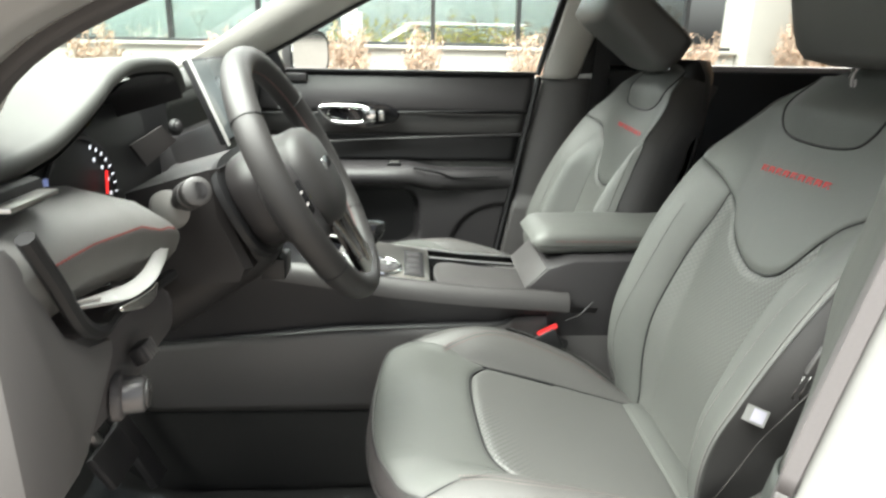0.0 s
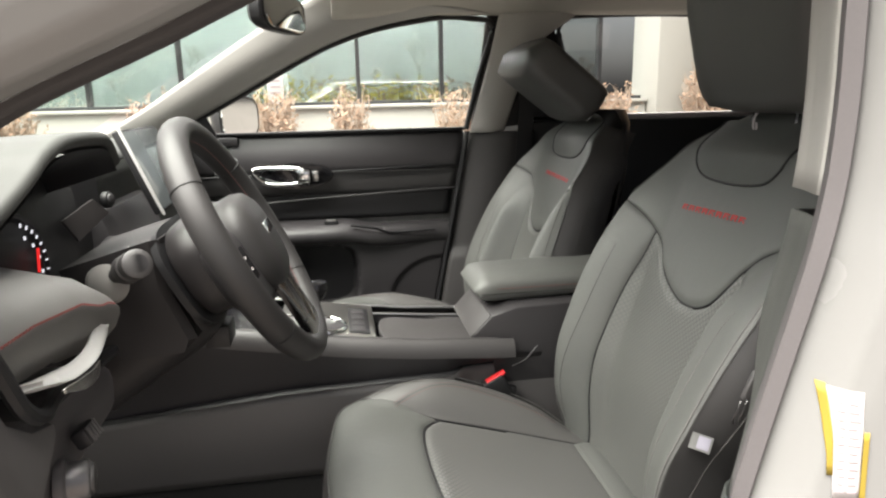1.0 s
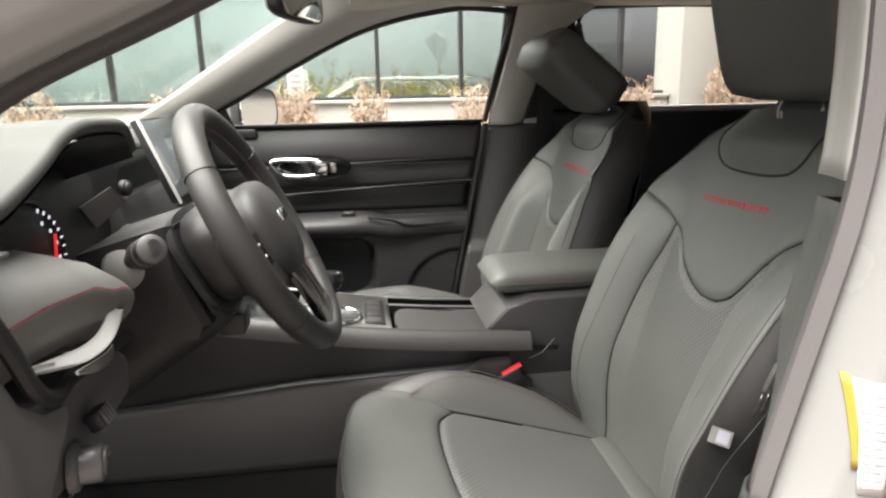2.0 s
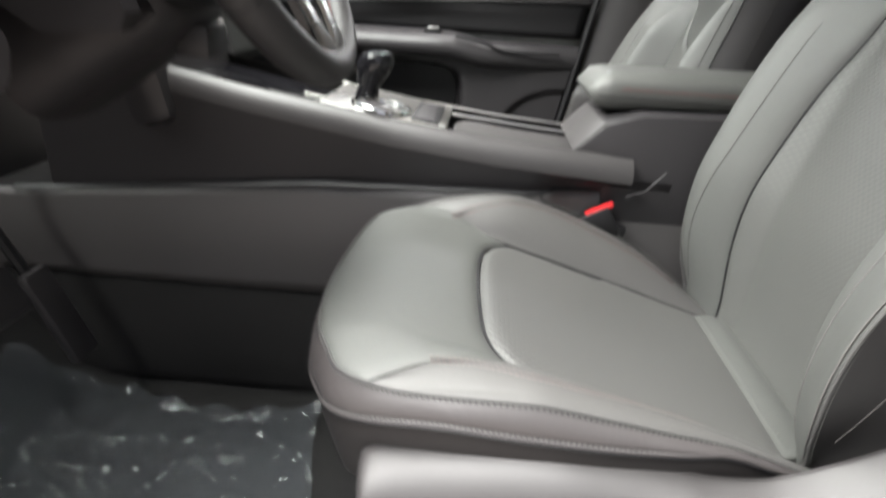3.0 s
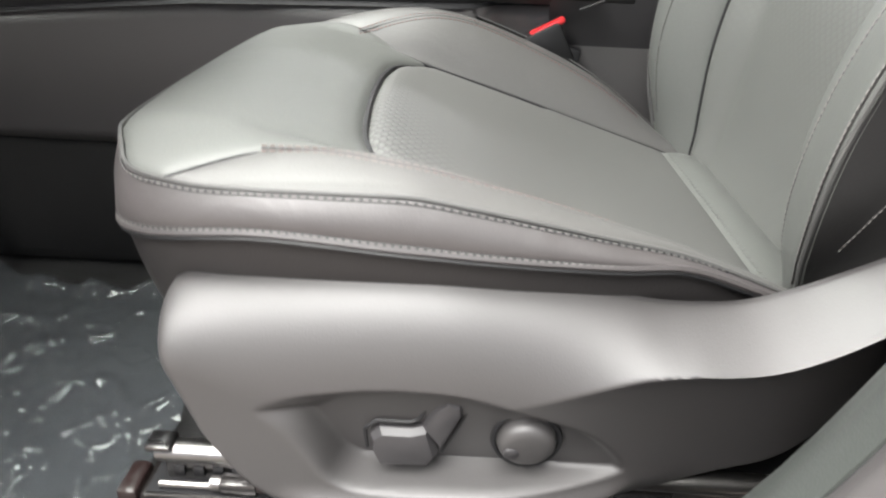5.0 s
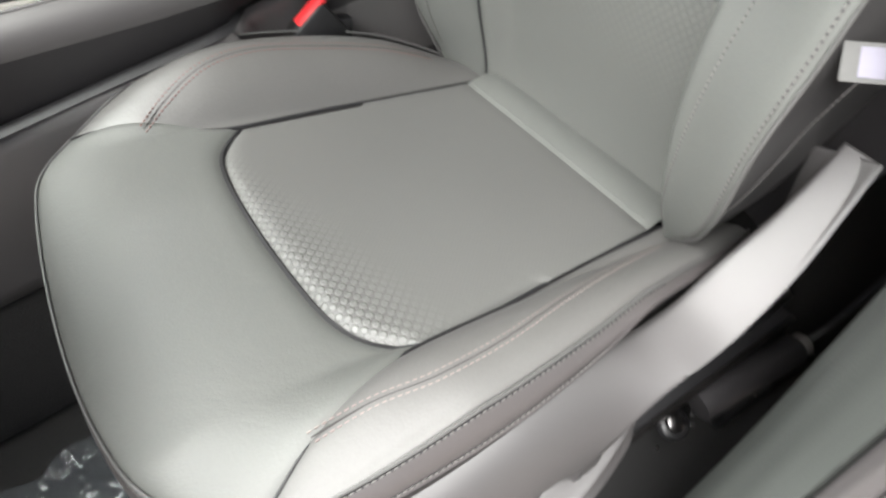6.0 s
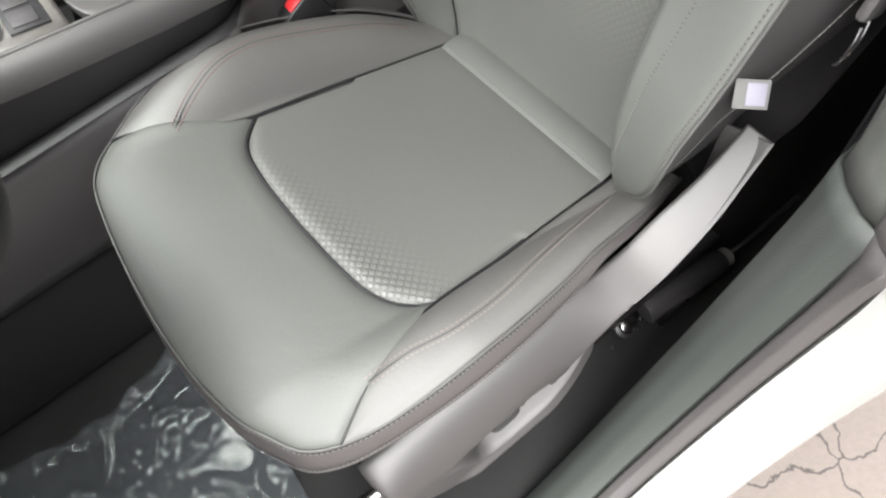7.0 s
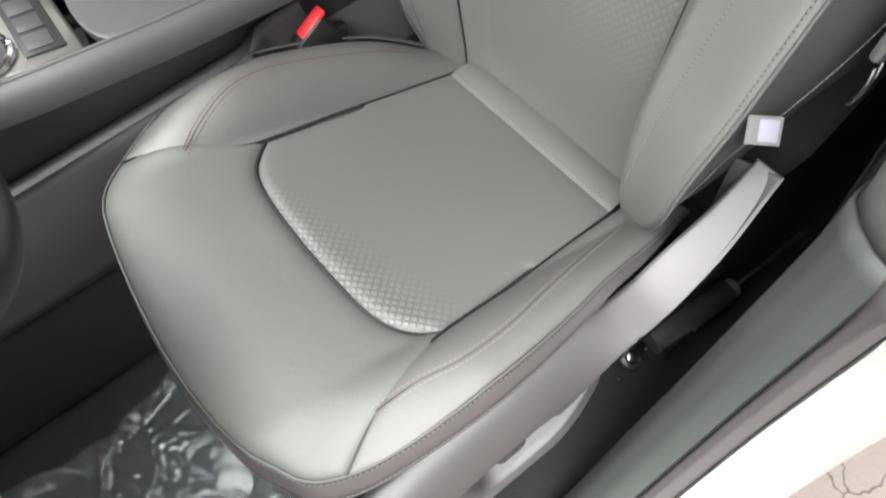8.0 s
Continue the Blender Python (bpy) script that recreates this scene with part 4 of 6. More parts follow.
def hedge(x0, x1, y, z, seed, m, name, label):
    """A low planting seen behind the glass: many small leaf clumps."""
    r = random.Random(seed)
    v, f = [], []
    for i in range(1500):
        c = Vector((r.uniform(x0, x1), y + r.uniform(-.2, .2), z + 0.40 * r.random() ** 1.6 * (0.6 + 0.4 * math.sin(7 * r.uniform(x0, x1)))))
        a = Vector((r.uniform(-1, 1), r.uniform(-1, 1), r.uniform(-1, 1))).normalized() * r.uniform(.02, .05)
        b = a.orthogonal().normalized() * 0.02
        k = len(v)
        v += [c - a, c + b, c + a, c - b]
        f.append((k, k + 1, k + 2, k + 3))
    return tagged(add(name, v, f, m, smooth=False), label, "plants", kind="stuff")


hedge(-1.3, 0.9, YP + 0.55, 1.20, 3, HEDGE_LEAF, "indoor_planting", "yellow-green planting behind the showroom glass")
hedge(-0.6, 1.6, YP + 0.75, 1.20, 5, DRY_LEAF, "indoor_planting", "orange planting behind the showroom glass")
box_ = thing("planter_shelf", (0.2, YP + 0.6, 0.3), "long low planter behind the glass", "planter")
box("trough", (-1.5, YP + 0.3, 0.301), (1.8, YP + 1.0, 1.22), ROOM_WALL, box_, bev=0.01)
sign = thing("window_notice", (-1.0, YP - 0.3, 0), "white notice board with unreadable grey lines on a post", "sign")
box("board", (-1.08, YP - 0.32, 1.30), (-0.92, YP - 0.30, 1.62), LABEL_WHITE, sign, bev=0.004)
box("post", (-1.01, YP - 0.30, 0.0), (-0.99, YP - 0.28, 1.55), FRAME_DARK, sign, bev=0.002)
for z in (1.40, 1.46, 1.52):
    box("text_bar", (-1.05, YP - 0.323, z), (-0.95, YP - 0.3205, z + 0.018), INK, sign, bev=0.0)

# trees behind the camera, which the glass mirrors
BARK = mat("bark", (0.10, 0.08, 0.065), 0.95, var=0.3, grain=20, bump=0.4, dist=0.01)


def bare_tree(x, y, h, seed):
    r = random.Random(seed)
    th = thing("bare_tree", (x, y, 0), "leafless grey winter tree", "tree", "bare trees across the lot")
    v, f = [], []
    def stick(p, q, a, b):
        d = (q - p).normalized()
        s = d.cross(Vector((0.3, 1, 0.2))).normalized()
        o = d.cross(s)
        k = len(v)
        for c, rr in ((p, a), (q, b)):
            v.extend(c + s * rr * math.cos(t) + o * rr * math.sin(t) for t in (0, 1.57, 3.14, 4.71))
        f.extend((k + i, k + (i + 1) % 4, k + 4 + (i + 1) % 4, k + 4 + i) for i in range(4))
    def grow(p, d, ln, rad, lev):
        q = p + d * ln
        stick(p, q, rad, rad * 0.7)
        if lev == 0:
            return
        for i in range(4 if lev > 1 else 5):
            nd = (d + Vector((r.uniform(-.8, .8), r.uniform(-.8, .8), r.uniform(-.1, .6)))).normalized()
            grow(p.lerp(q, r.uniform(0.55, 1)), nd, ln * r.uniform(0.5, 0.75), rad * 0.55, lev - 1)
    trunk = Vector((x, y, 0))
    stick(trunk, trunk + Vector((0, 0, h * 0.3)), h * 0.025, h * 0.02)
    add("trunk", list(v), list(f), BARK, th)
    v.clear(), f.clear()
    grow(trunk + Vector((0, 0, h * 0.28)), Vector((0.05, 0, 1)), h * 0.28, h * 0.018, 4)
    add("crown", v, f, BARK, th, smooth=False)


for i in range(16):
    bare_tree(-28 + 4.4 * i + 1.5 * math.sin(i * 3.1), -34 - 4 * (i % 3), 5.5 + 1.8 * math.sin(i * 1.7), 40 + i)


# ---- car: floor, sill, body shell ----
body = thing("car_body", (0, 0, 0.3), "white car body shell with open driver's door opening", "car body", kind="structure")
FLOOR = 0.485
tagged(patch("carpet", lambda u, v: Vector((-1.25 + 2.9 * u, -0.715 + 1.335 * v, FLOOR + 0.22 * sstep(-0.85, -1.2, -1.25 + 2.9 * u) + 0.004 * noise.noise(Vector((u * 30, v * 14, 0))))), 60, 30, CARPET, body, "black carpeted floor", solid=0.02))
# centre tunnel below the console
prism("tunnel", [(-0.16, FLOOR), (-0.125, 0.66), (0.125, 0.66), (0.16, FLOOR)], 'x', -1.2, 1.0, CARPET, body, bev=0.02)
# edge of the door opening, as a curve in the x-z plane
edge_x = [(-0.012, 1.50), (0.000, 1.38), (0.001, 1.29), (-0.006, 1.22), (-0.034, 1.06), (-0.057, 0.93), (-0.087, 0.80), (-0.126, 0.70), (-0.196, 0.605), (-0.29, 0.540), (-0.42, 0.505), (-0.60, 0.498), (-0.78, 0.505), (-0.845, 0.56), (-0.855, 0.70), (-0.835, 0.90), (-0.79, 1.08), (-0.735, 1.24), (-0.674, 1.322), (-0.53, 1.392), (-0.32, 1.492), (-0.16, 1.548), (-0.07, 1.55)]
NE = 150
edge = line([(x, z) for x, z in edge_x], NE, closed=True)


def opening_band(name, prof, m, i0, i1, label="", slim=False, rear=None, start=0.86, reach=0.12):
    """A strip along the door opening: prof holds (y, step back from the edge); rear is its section on the rear pillar."""
    n = i1 - i0
    def fn(u, v):
        i = (i0 + round(u * n)) % NE
        a, b = edge[(i - 1) % NE], edge[(i + 1) % NE]
        d = (b - a).normalized()
        out = Vector((-d.y, d.x, 0))
        c = Vector((-0.42, 1.0, 0)) - edge[i]
        if out.dot(c) > 0:
            out = -out
        w = v * (len(prof) - 1)
        k = min(int(w), len(prof) - 2)
        y = prof[k][0] + (prof[k + 1][0] - prof[k][0]) * (w - k)
        o = prof[k][1] + (prof[k + 1][1] - prof[k][1]) * (w - k)
        if rear:
            h = sstep(start, start + reach, edge[i].y) * sstep(-0.35, -0.15, edge[i].x)
            y += h * (rear[k][0] + (rear[k + 1][0] - rear[k][0]) * (w - k) - y)
            o += h * (rear[k][1] + (rear[k + 1][1] - rear[k][1]) * (w - k) - o)
        p = edge[i] + out * o
        if slim:
            y = min(y, interp(p.y, (0.80, 0.95, 1.12, 1.25), (-0.682, -0.678, -0.63, -0.58)))
        return Vector((p.x, y + interp(p.y, (0.60, 0.75, 1.0, 1.2), (0.018, 0.010, -0.006, -0.020)), p.y))
    return patch(name, fn, n, 4 * (len(prof) - 1), m, body, label, solid=0.004)


white_prof = [(-0.752, 0.012), (-0.755, 0.002), (-0.770, 0.0), (-0.786, 0.004), (-0.800, 0.016), (-0.812, 0.04), (-0.818, 0.10), (-0.818, 0.20), (-0.80, 0.23), (-0.76, 0.25)]
seal_prof = [(-0.731, 0.010), (-0.733, -0.004), (-0.741, -0.008), (-0.750, -0.004), (-0.753, 0.008)]
white_rear = [(-0.738, 0.006), (-0.746, 0.0), (-0.757, 0.003), (-0.775, 0.012), (-0.790, 0.022), (-0.800, 0.04), (-0.812, 0.08), (-0.818, 0.13), (-0.80, 0.17), (-0.76, 0.19)]
seal_rear = [(-0.718, -0.002), (-0.731, -0.010), (-0.747, -0.021), (-0.754, -0.008), (-0.742, 0.005)]
trim_rear = [(-0.610, 0.085), (-0.625, 0.060), (-0.640, 0.036), (-0.660, 0.030), (-0.685, 0.018), (-0.706, 0.006), (-0.718, 0.000), (-0.726, 0.004)]
opening_band("white_flange", white_prof, PAINT, 0, NE, "glossy white painted door opening", rear=white_rear)
i_low = min(range(NE), key=lambda i: (edge[i] - Vector((-0.054, 0.945, 0))).length)
# one seal split at i_low: shade along the sill is in its colour
opening_band("door_seal", seal_prof, SEAL, i_low, NE, "rubber door seal in a darker, shaded brownish grey", rear=seal_rear)
opening_band("pillar_seal", seal_prof, PILLAR_SEAL, 0, i_low, "pillar stretch of the door seal in a paler, lit grey", rear=seal_rear)
trim_prof = [(-0.684, 0.115), (-0.683, 0.088), (-0.682, 0.060), (-0.682, 0.038), (-0.694, 0.020), (-0.712, 0.007), (-0.727, 0.003), (-0.731, 0.012)]
i_belt = min(range(NE), key=lambda i: (edge[i] - Vector((-0.038, 1.235, 0))).length)
i_a = min(range(NE), key=lambda i: (edge[i] - Vector((-0.84, 0.60, 0))).length)
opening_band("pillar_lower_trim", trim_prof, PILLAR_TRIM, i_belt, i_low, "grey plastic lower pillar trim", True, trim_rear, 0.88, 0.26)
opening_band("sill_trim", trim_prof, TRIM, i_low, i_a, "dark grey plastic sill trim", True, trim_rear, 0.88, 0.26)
i_p = min(range(NE), key=lambda i: (edge[i] - Vector((-0.735, 1.24, 0))).length)
opening_band("pillar_trim", trim_prof, CREAM, i_p, NE + i_belt - 1, "pale upper pillar trim", rear=trim_rear)
opening_band("kick_trim", trim_prof, PLASTIC, i_a + 1, i_p - 1, "dark plastic kick panel trim")

# passenger side: door, pillars, windows
pdoor = thing("passenger_door", (-0.4, 0.68, 0.5), "closed dark grey door panel with chrome handle and bright window", "car door")


def rear_x(z):
    return interp(z, (0.55, 0.743, 1.235), (-0.165, -0.133, -0.038))


def door_y(z):
    return 0.655 + 0.010 * math.sin((z - 0.5) * 3) + 0.025 * sstep(1.12, 1.245, z)


def door_band(name, z0, z1, dy, m, label="", x0=-0.95, bulge=0.0, recess_pocket=False, nv=16):
    def fn(u, v):
        z = z0 + (z1 - z0) * v
        x = x0 + (rear_x(z) - 0.012 - x0) * u
        y = door_y(z) + dy - bulge * math.sin(math.pi * v)
        d = min(v, 1 - v) * (z1 - z0)
        y += 0.008 * (1 - min(d / 0.008, 1)) ** 2
        return Vector((x, y, z))
    return patch(name, fn, 40, nv, m, pdoor, label, solid=-0.004)


door_band("upper_panel", 1.135, 1.245, 0.0, PLASTIC, "dark grain plastic upper door panel", bulge=0.012)
door_band("leather_insert", 1.068, 1.135, 0.022, VINYL, "dark leather strip", bulge=0.006)
door_band("recess_panel", 0.990, 1.068, 0.035, BLACK, "black recessed panel")
# tubes added for lines on the panel: a highlight, then a black crease
tube("panel_line", line([(-0.90, 0.664, 1.030), (-0.60, 0.666, 1.052), (-0.35, 0.668, 1.064), (-0.075, 0.672, 1.074)], 40), 0.0055, PLASTIC, pdoor, "added ridge for a highlight line along the door panel", n=8, flat=0.6)
tube("panel_line", line([(-0.90, 0.655, 1.128), (-0.60, 0.652, 1.133), (-0.30, 0.656, 1.139), (-0.065, 0.664, 1.144)], 40), 0.0045, BLACK, pdoor, n=8, flat=0.7)
def arm(u, v):
    x = -0.95 + (rear_x(0.97) - 0.015 + 0.95) * u
    a = v * math.pi * 0.92
    depth = 0.085 * (0.35 + 0.65 * sstep(1.02, 0.55, u)) + 0.01
    zc = 0.958 - 0.018 * sstep(0.62, 0.75, u)
    return Vector((x, 0.685 - depth * math.sin(a) ** 0.6, zc + 0.034 * math.cos(a)))
patch("armrest", arm, 60, 16, PLASTIC, pdoor, "dark grey door armrest")
tube("pull_cup_edge", line([(-0.40, 0.600, 0.985), (-0.33, 0.606, 0.972), (-0.28, 0.618, 0.955), (-0.15, 0.628, 0.956)], 30), 0.004, BLACK, pdoor, n=8)
box("window_switch", (-0.475, 0.618, 0.988), (-0.435, 0.640, 0.996), BLACK, pdoor, bev=0.002)
box("switch_key", (-0.468, 0.622, 0.995), (-0.442, 0.636, 1.0), SILVER, pdoor, bev=0.002)
# lower panel with a dark open pocket and a speaker field
def lower(u, v):
    z = 0.52 + 0.42 * v
    x = -0.95 + (rear_x(z) - 0.012 + 0.95) * u
    inside = sstep(1.05, 0.92, (abs((x + 0.56) / 0.175) ** 4 + abs((z - 0.82) / 0.095) ** 4) ** 0.25)
    spk = sstep(1.04, 0.97, (abs((x + 0.12) / 0.17) ** 2.2 + abs((z - 0.70) / 0.165) ** 2.2) ** (1 / 2.2))
    return Vector((x, 0.652 + 0.06 * inside + 0.010 * spk, z))
patch("lower_panel", lower, 110, 60, PLASTIC, pdoor, "dark plastic lower door panel", solid=-0.004)
prism("pocket_liner", [(-0.725, 0.735), (-0.40, 0.735), (-0.395, 0.90), (-0.725, 0.90)], 'y', 0.706, 0.711, BLACK, pdoor, bev=0.0)
box("window_sill_strip", (-0.93, 0.668, 1.243), (-0.045, 0.70, 1.252), BLACK, pdoor, bev=0.003)
bz = disc("handle_bezel", (-0.545, 0.652, 1.128), (0.0, -1, 0), 0.105, 0.012, GLOSS_BLACK, pdoor, squash=0.36, n=40, bev=0.004)
ring = line([(-0.664, 1.148), (-0.60, 1.153), (-0.535, 1.148), (-0.512, 1.132), (-0.535, 1.110), (-0.60, 1.106), (-0.64, 1.115)], 48, closed=True)
tube("chrome_ring", [(p.x, 0.634, p.y) for p in ring[:-1]], 0.0062, CHROME, pdoor, "chrome door handle ring", n=10, closed=True, up=(0, 1, 0))
box("pull_lever", (-0.545, 0.624, 1.108), (-0.505, 0.640, 1.148), CHROME, pdoor, bev=0.006)
box("lock_knob", (-0.500, 0.632, 1.112), (-0.482, 0.643, 1.142), SILVER, pdoor, bev=0.004)
box("outer_skin", (-1.0, 0.72, 0.45), (0.02, 0.76, 1.235), PAINT, pdoor, bev=0.01)
# window frame as a black seal
wf = line([(-0.045, 0.665, 1.245), (-0.005, 0.657, 1.40), (0.030, 0.645, 1.515), (0.022, 0.643, 1.545), (-0.02, 0.640, 1.553), (-0.153, 0.635, 1.553), (-0.404, 0.630, 1.493), (-0.715, 0.640, 1.335), (-0.86, 0.655, 1.262)], 90)
tube("window_seal", wf, 0.008, BLACK, pdoor, n=8)
win = patch("window_pane", lambda u, v: wf[round(u * 45)].lerp(wf[90 - round(u * 45)], v) + Vector((0, 0.006, 0)), 45, 2, glass("side_glass", (0.90, 0.935, 0.915), 0.05), pdoor, "clear tinted side window")
win.visible_shadow = False
prism("mirror_sail", [(-0.88, 1.245), (-0.752, 1.245), (-0.775, 1.300)], 'y', 0.640, 0.655, BLACK, pdoor, bev=0.004)

# passenger A-pillar trim, B-pillar, rear side
W = line([(-1.10, 0.60, 1.225), (-0.945, 0.565, 1.306), (-0.80, 0.555, 1.398), (-0.634, 0.55, 1.505), (-0.50, 0.53, 1.575), (-0.38, 0.50, 1.605)], 60)
P_ = line([(-1.02, 0.69, 1.19), (-0.86, 0.648, 1.262), (-0.715, 0.632, 1.338), (-0.404, 0.622, 1.496), (-0.153, 0.620, 1.558), (0.05, 0.620, 1.562)], 60)
patch("a_pillar_trim", lambda u, v: W[round(u * 60)].lerp(P_[round(u * 60)], v) + Vector((0, -0.022 * math.sin(math.pi * v), -0.006 * math.sin(math.pi * v))), 60, 10, CREAM, body, "pale cloth windscreen pillar trim", solid=-0.01)
def bp(u, v):
    z = 1.235 + 0.335 * v
    x = interp(z, (1.235, 1.45, 1.57), (-0.036, 0.020, 0.045)) + u * interp(z, (1.235, 1.40, 1.50, 1.57), (0.105, 0.115, 0.15, 0.24))
    return Vector((x, interp(z, (1.235, 1.57), (0.660, 0.615)) - 0.02 * math.sin(math.pi * min(u, 1)), z))
patch("b_pillar_upper", bp, 14, 20, CREAM, body, "pale upper pillar trim", solid=-0.01)
def bl(u, v):
    z = 0.50 + 0.737 * v
    return Vector((rear_x(z) + 0.002 + u * interp(z, (0.5, 0.8, 1.235), (0.25, 0.22, 0.20)), 0.662 - 0.02 * math.sin(math.pi * u) - 0.012 * sstep(0.885, 0.87, z), z))
patch("b_pillar_lower", bl, 14, 40, SHELL, body, "dark grey lower pillar trim", solid=-0.01)
tube("door_gap_seal", [(rear_x(z) - 0.006, 0.652, z) for z in np.linspace(0.52, 1.24, 30)], 0.008, BLACK, body, n=8)
belt = thing("seat_belt", (0.10, 0.64, 0.6), "black webbing belt hanging beside the pillar", "seat belt", "seat belts")
box("webbing", (0.088, 0.612, 0.70), (0.135, 0.6145, 1.46), BLACK, belt, bev=0.0, turn=(2, 3, 0))
box("guide", (0.085, 0.61, 1.44), (0.14, 0.635, 1.50), BLACK, belt, bev=0.006)
dbelt = thing("seat_belt", (0.10, -0.64, 0.5), "black webbing belt behind the driver's seat with bright clip", "seat belt", "seat belts")
box("webbing", (0.095, -0.652, 0.50), (0.140, -0.6495, 1.45), BLACK, dbelt, bev=0.0, turn=(-2, 4, 0))
bc = box("belt_clip", (0.016, -0.640, 0.992), (0.040, -0.631, 1.030), SHELL, dbelt, "grey plastic belt tongue", bev=0.004, turn=(0, 22, 0))
for k in (-0.004, 0.004):
    tube("clip_bow", line([(0.012 + k, -0.640, 0.998), (0.007 + k, -0.642, 0.988), (0.003 + k, -0.641, 0.976), (0.006 + k, -0.638, 0.970)], 24), 0.0010, STEEL, bc, n=6)
rdoor = thing("rear_passenger_door", (0.6, 0.68, 0.5), "closed dark rear door with tinted window", "car door")
box("rear_panel", (0.12, 0.665, 0.47), (1.05, 0.70, 1.262), BLACK, rdoor, bev=0.01)
box("rear_outer_skin", (0.05, 0.72, 0.45), (1.10, 0.76, 1.27), PAINT, rdoor, bev=0.01)
box("belt_strip", (0.15, 0.672, 1.262), (1.05, 0.735, 1.278), LABEL_WHITE, rdoor, "pale bright window ledge", bev=0.004)
rf = line([(0.36, 0.672, 1.27), (0.262, 0.655, 1.42), (0.228, 0.645, 1.52), (0.25, 0.64, 1.552), (0.30, 0.638, 1.562), (0.60, 0.636, 1.566), (0.90, 0.64, 1.55), (1.0, 0.66, 1.40), (1.04, 0.672, 1.27)], 80)
tube("rear_window_seal", rf, 0.009, BLACK, rdoor, n=8)
rw = patch("rear_window_pane", lambda u, v: rf[round(u * 40)].lerp(rf[80 - round(u * 40)], v) + Vector((0, 0.006, 0)), 40, 2, glass("privacy_glass", (0.66, 0.67, 0.66), 0.05), rdoor, "tinted rear window")
rw.visible_shadow = False
# strip between the front and rear window above the belt, and the roof rail
prism("pillar_web", [(-0.03, 1.24), (0.36, 1.27), (0.262, 1.42), (0.228, 1.52), (0.25, 1.57), (0.02, 1.57), (0.0, 1.40)], 'y', 0.672, 0.69, BLACK, body, bev=0.004)

# roof
def head(u, v):
    x = -0.42 + 2.2 * u
    s0 = -1 + 2 * v
    y = s0 * interp(x, (-0.42, -0.1, 1.8), (0.54, 0.625, 0.60))
    z = 1.615 - 0.055 * abs(s0) ** 3 - 0.02 * sstep(-0.2, -0.42, x)
    return Vector((x, y, z))
tagged(patch("ceiling", head, 40, 30, HEADLINER, None, solid=-0.01), "pale grey cloth headliner", "ceiling", kind="structure")
patch("roof_skin", lambda u, v: head(u, v) + Vector((-0.05 + 0.1 * u, (v - 0.5) * 0.22, 0.05)), 30, 20, PAINT, body, "white roof panel", solid=-0.005)
# walls that close the cabin
box("rear_wall", (1.62, -0.66, 0.47), (1.66, 0.66, 1.60), PLASTIC, body, bev=0.01)
box("rear_left_side", (0.16, -0.70, 0.47), (1.66, -0.66, 1.27), PLASTIC, body, bev=0.01)
box("rear_right_side", (1.06, 0.66, 0.47), (1.66, 0.70, 1.60), PLASTIC, body, bev=0.01)
box("rear_left_upper", (0.95, -0.66, 1.27), (1.66, -0.62, 1.60), PLASTIC, body, bev=0.01)
box("b_post_left", (0.06, -0.70, 0.47), (0.20, -0.66, 1.57), BLACK, body, bev=0.01)
box("firewall", (-1.26, -0.76, 0.45), (-1.22, 0.76, 1.20), BLACK, body, bev=0.01)
box("cowl_left", (-1.24, -0.80, 0.45), (-0.87, -0.765, 1.20), BLACK, body, bev=0.01)
box("sill_right", (-1.2, 0.62, 0.40), (1.6, 0.72, 0.52), PLASTIC, body, bev=0.01)
# windscreen
ws = patch("windscreen", lambda u, v: Vector((-1.28 + 0.83 * v, (-1 + 2 * u) * (0.70 - 0.16 * v), 1.16 + 0.45 * v - 0.02 * abs(-1 + 2 * u) ** 2 + 0.03 * math.sin(math.pi * v))), 20, 12, WINDSCREEN, body, "green-tinted windscreen")
ws.visible_shadow = False
tube("windscreen_edge", [(-1.16 + 0.01 * math.cos(i), -0.70 + 1.4 * i / 40, 1.225) for i in range(41)], 0.012, BLACK, body, n=8)
# right door mirror
mir = thing("door_mirror", (-0.72, 0.82, 1.23), "black door mirror with bright glass", "mirror")
mq = Matrix(((0.60, 0.0, 0.80), (0.80, 0.0, -0.60), (0.0, 1.0, 0.0)))
def mring(w, e, a0, b0):
    return [Vector((-0.712, 0.83, 1.290)) + mq @ Vector((a0 * e * math.copysign(abs(math.cos(a)) ** 0.6, math.cos(a)), b0 * e * math.copysign(abs(math.sin(a)) ** 0.6, math.sin(a)), w)) for a in [2 * math.pi * j / 28 for j in range(28)]]
loft("housing", [mring(w, e, 0.085, 0.068) for w, e in ((0.0, 0.97), (-0.006, 1.0), (-0.03, 0.95), (-0.06, 0.7), (-0.075, 0.3))], PLASTIC, mir)
loft("mirror_glass", [mring(w, e, 0.075, 0.058) for w, e in ((0.0005, 1.0), (0.003, 0.98))], MIRROR, mir)
box("mirror_foot", (-0.76, 0.66, 1.215), (-0.70, 0.80, 1.24), PLASTIC, mir, bev=0.006)
# inside mirror
rv = thing("rear_view_mirror", (-0.50, 0.0, 1.5), "dark rear-view mirror hanging from the windscreen", "mirror")
def rvring(w, e):
    c, t = Vector((-0.505 - w, 0.005, 1.492)), radians(-18)
    return [c + Vector((-(0.105 * e * math.copysign(abs(math.cos(a)) ** 0.5, math.cos(a))) * math.sin(t), 0.105 * e * math.copysign(abs(math.cos(a)) ** 0.5, math.cos(a)) * math.cos(t), 0.034 * e * math.copysign(abs(math.sin(a)) ** 0.5, math.sin(a)))) for a in [2 * math.pi * j / 32 for j in range(32)]]
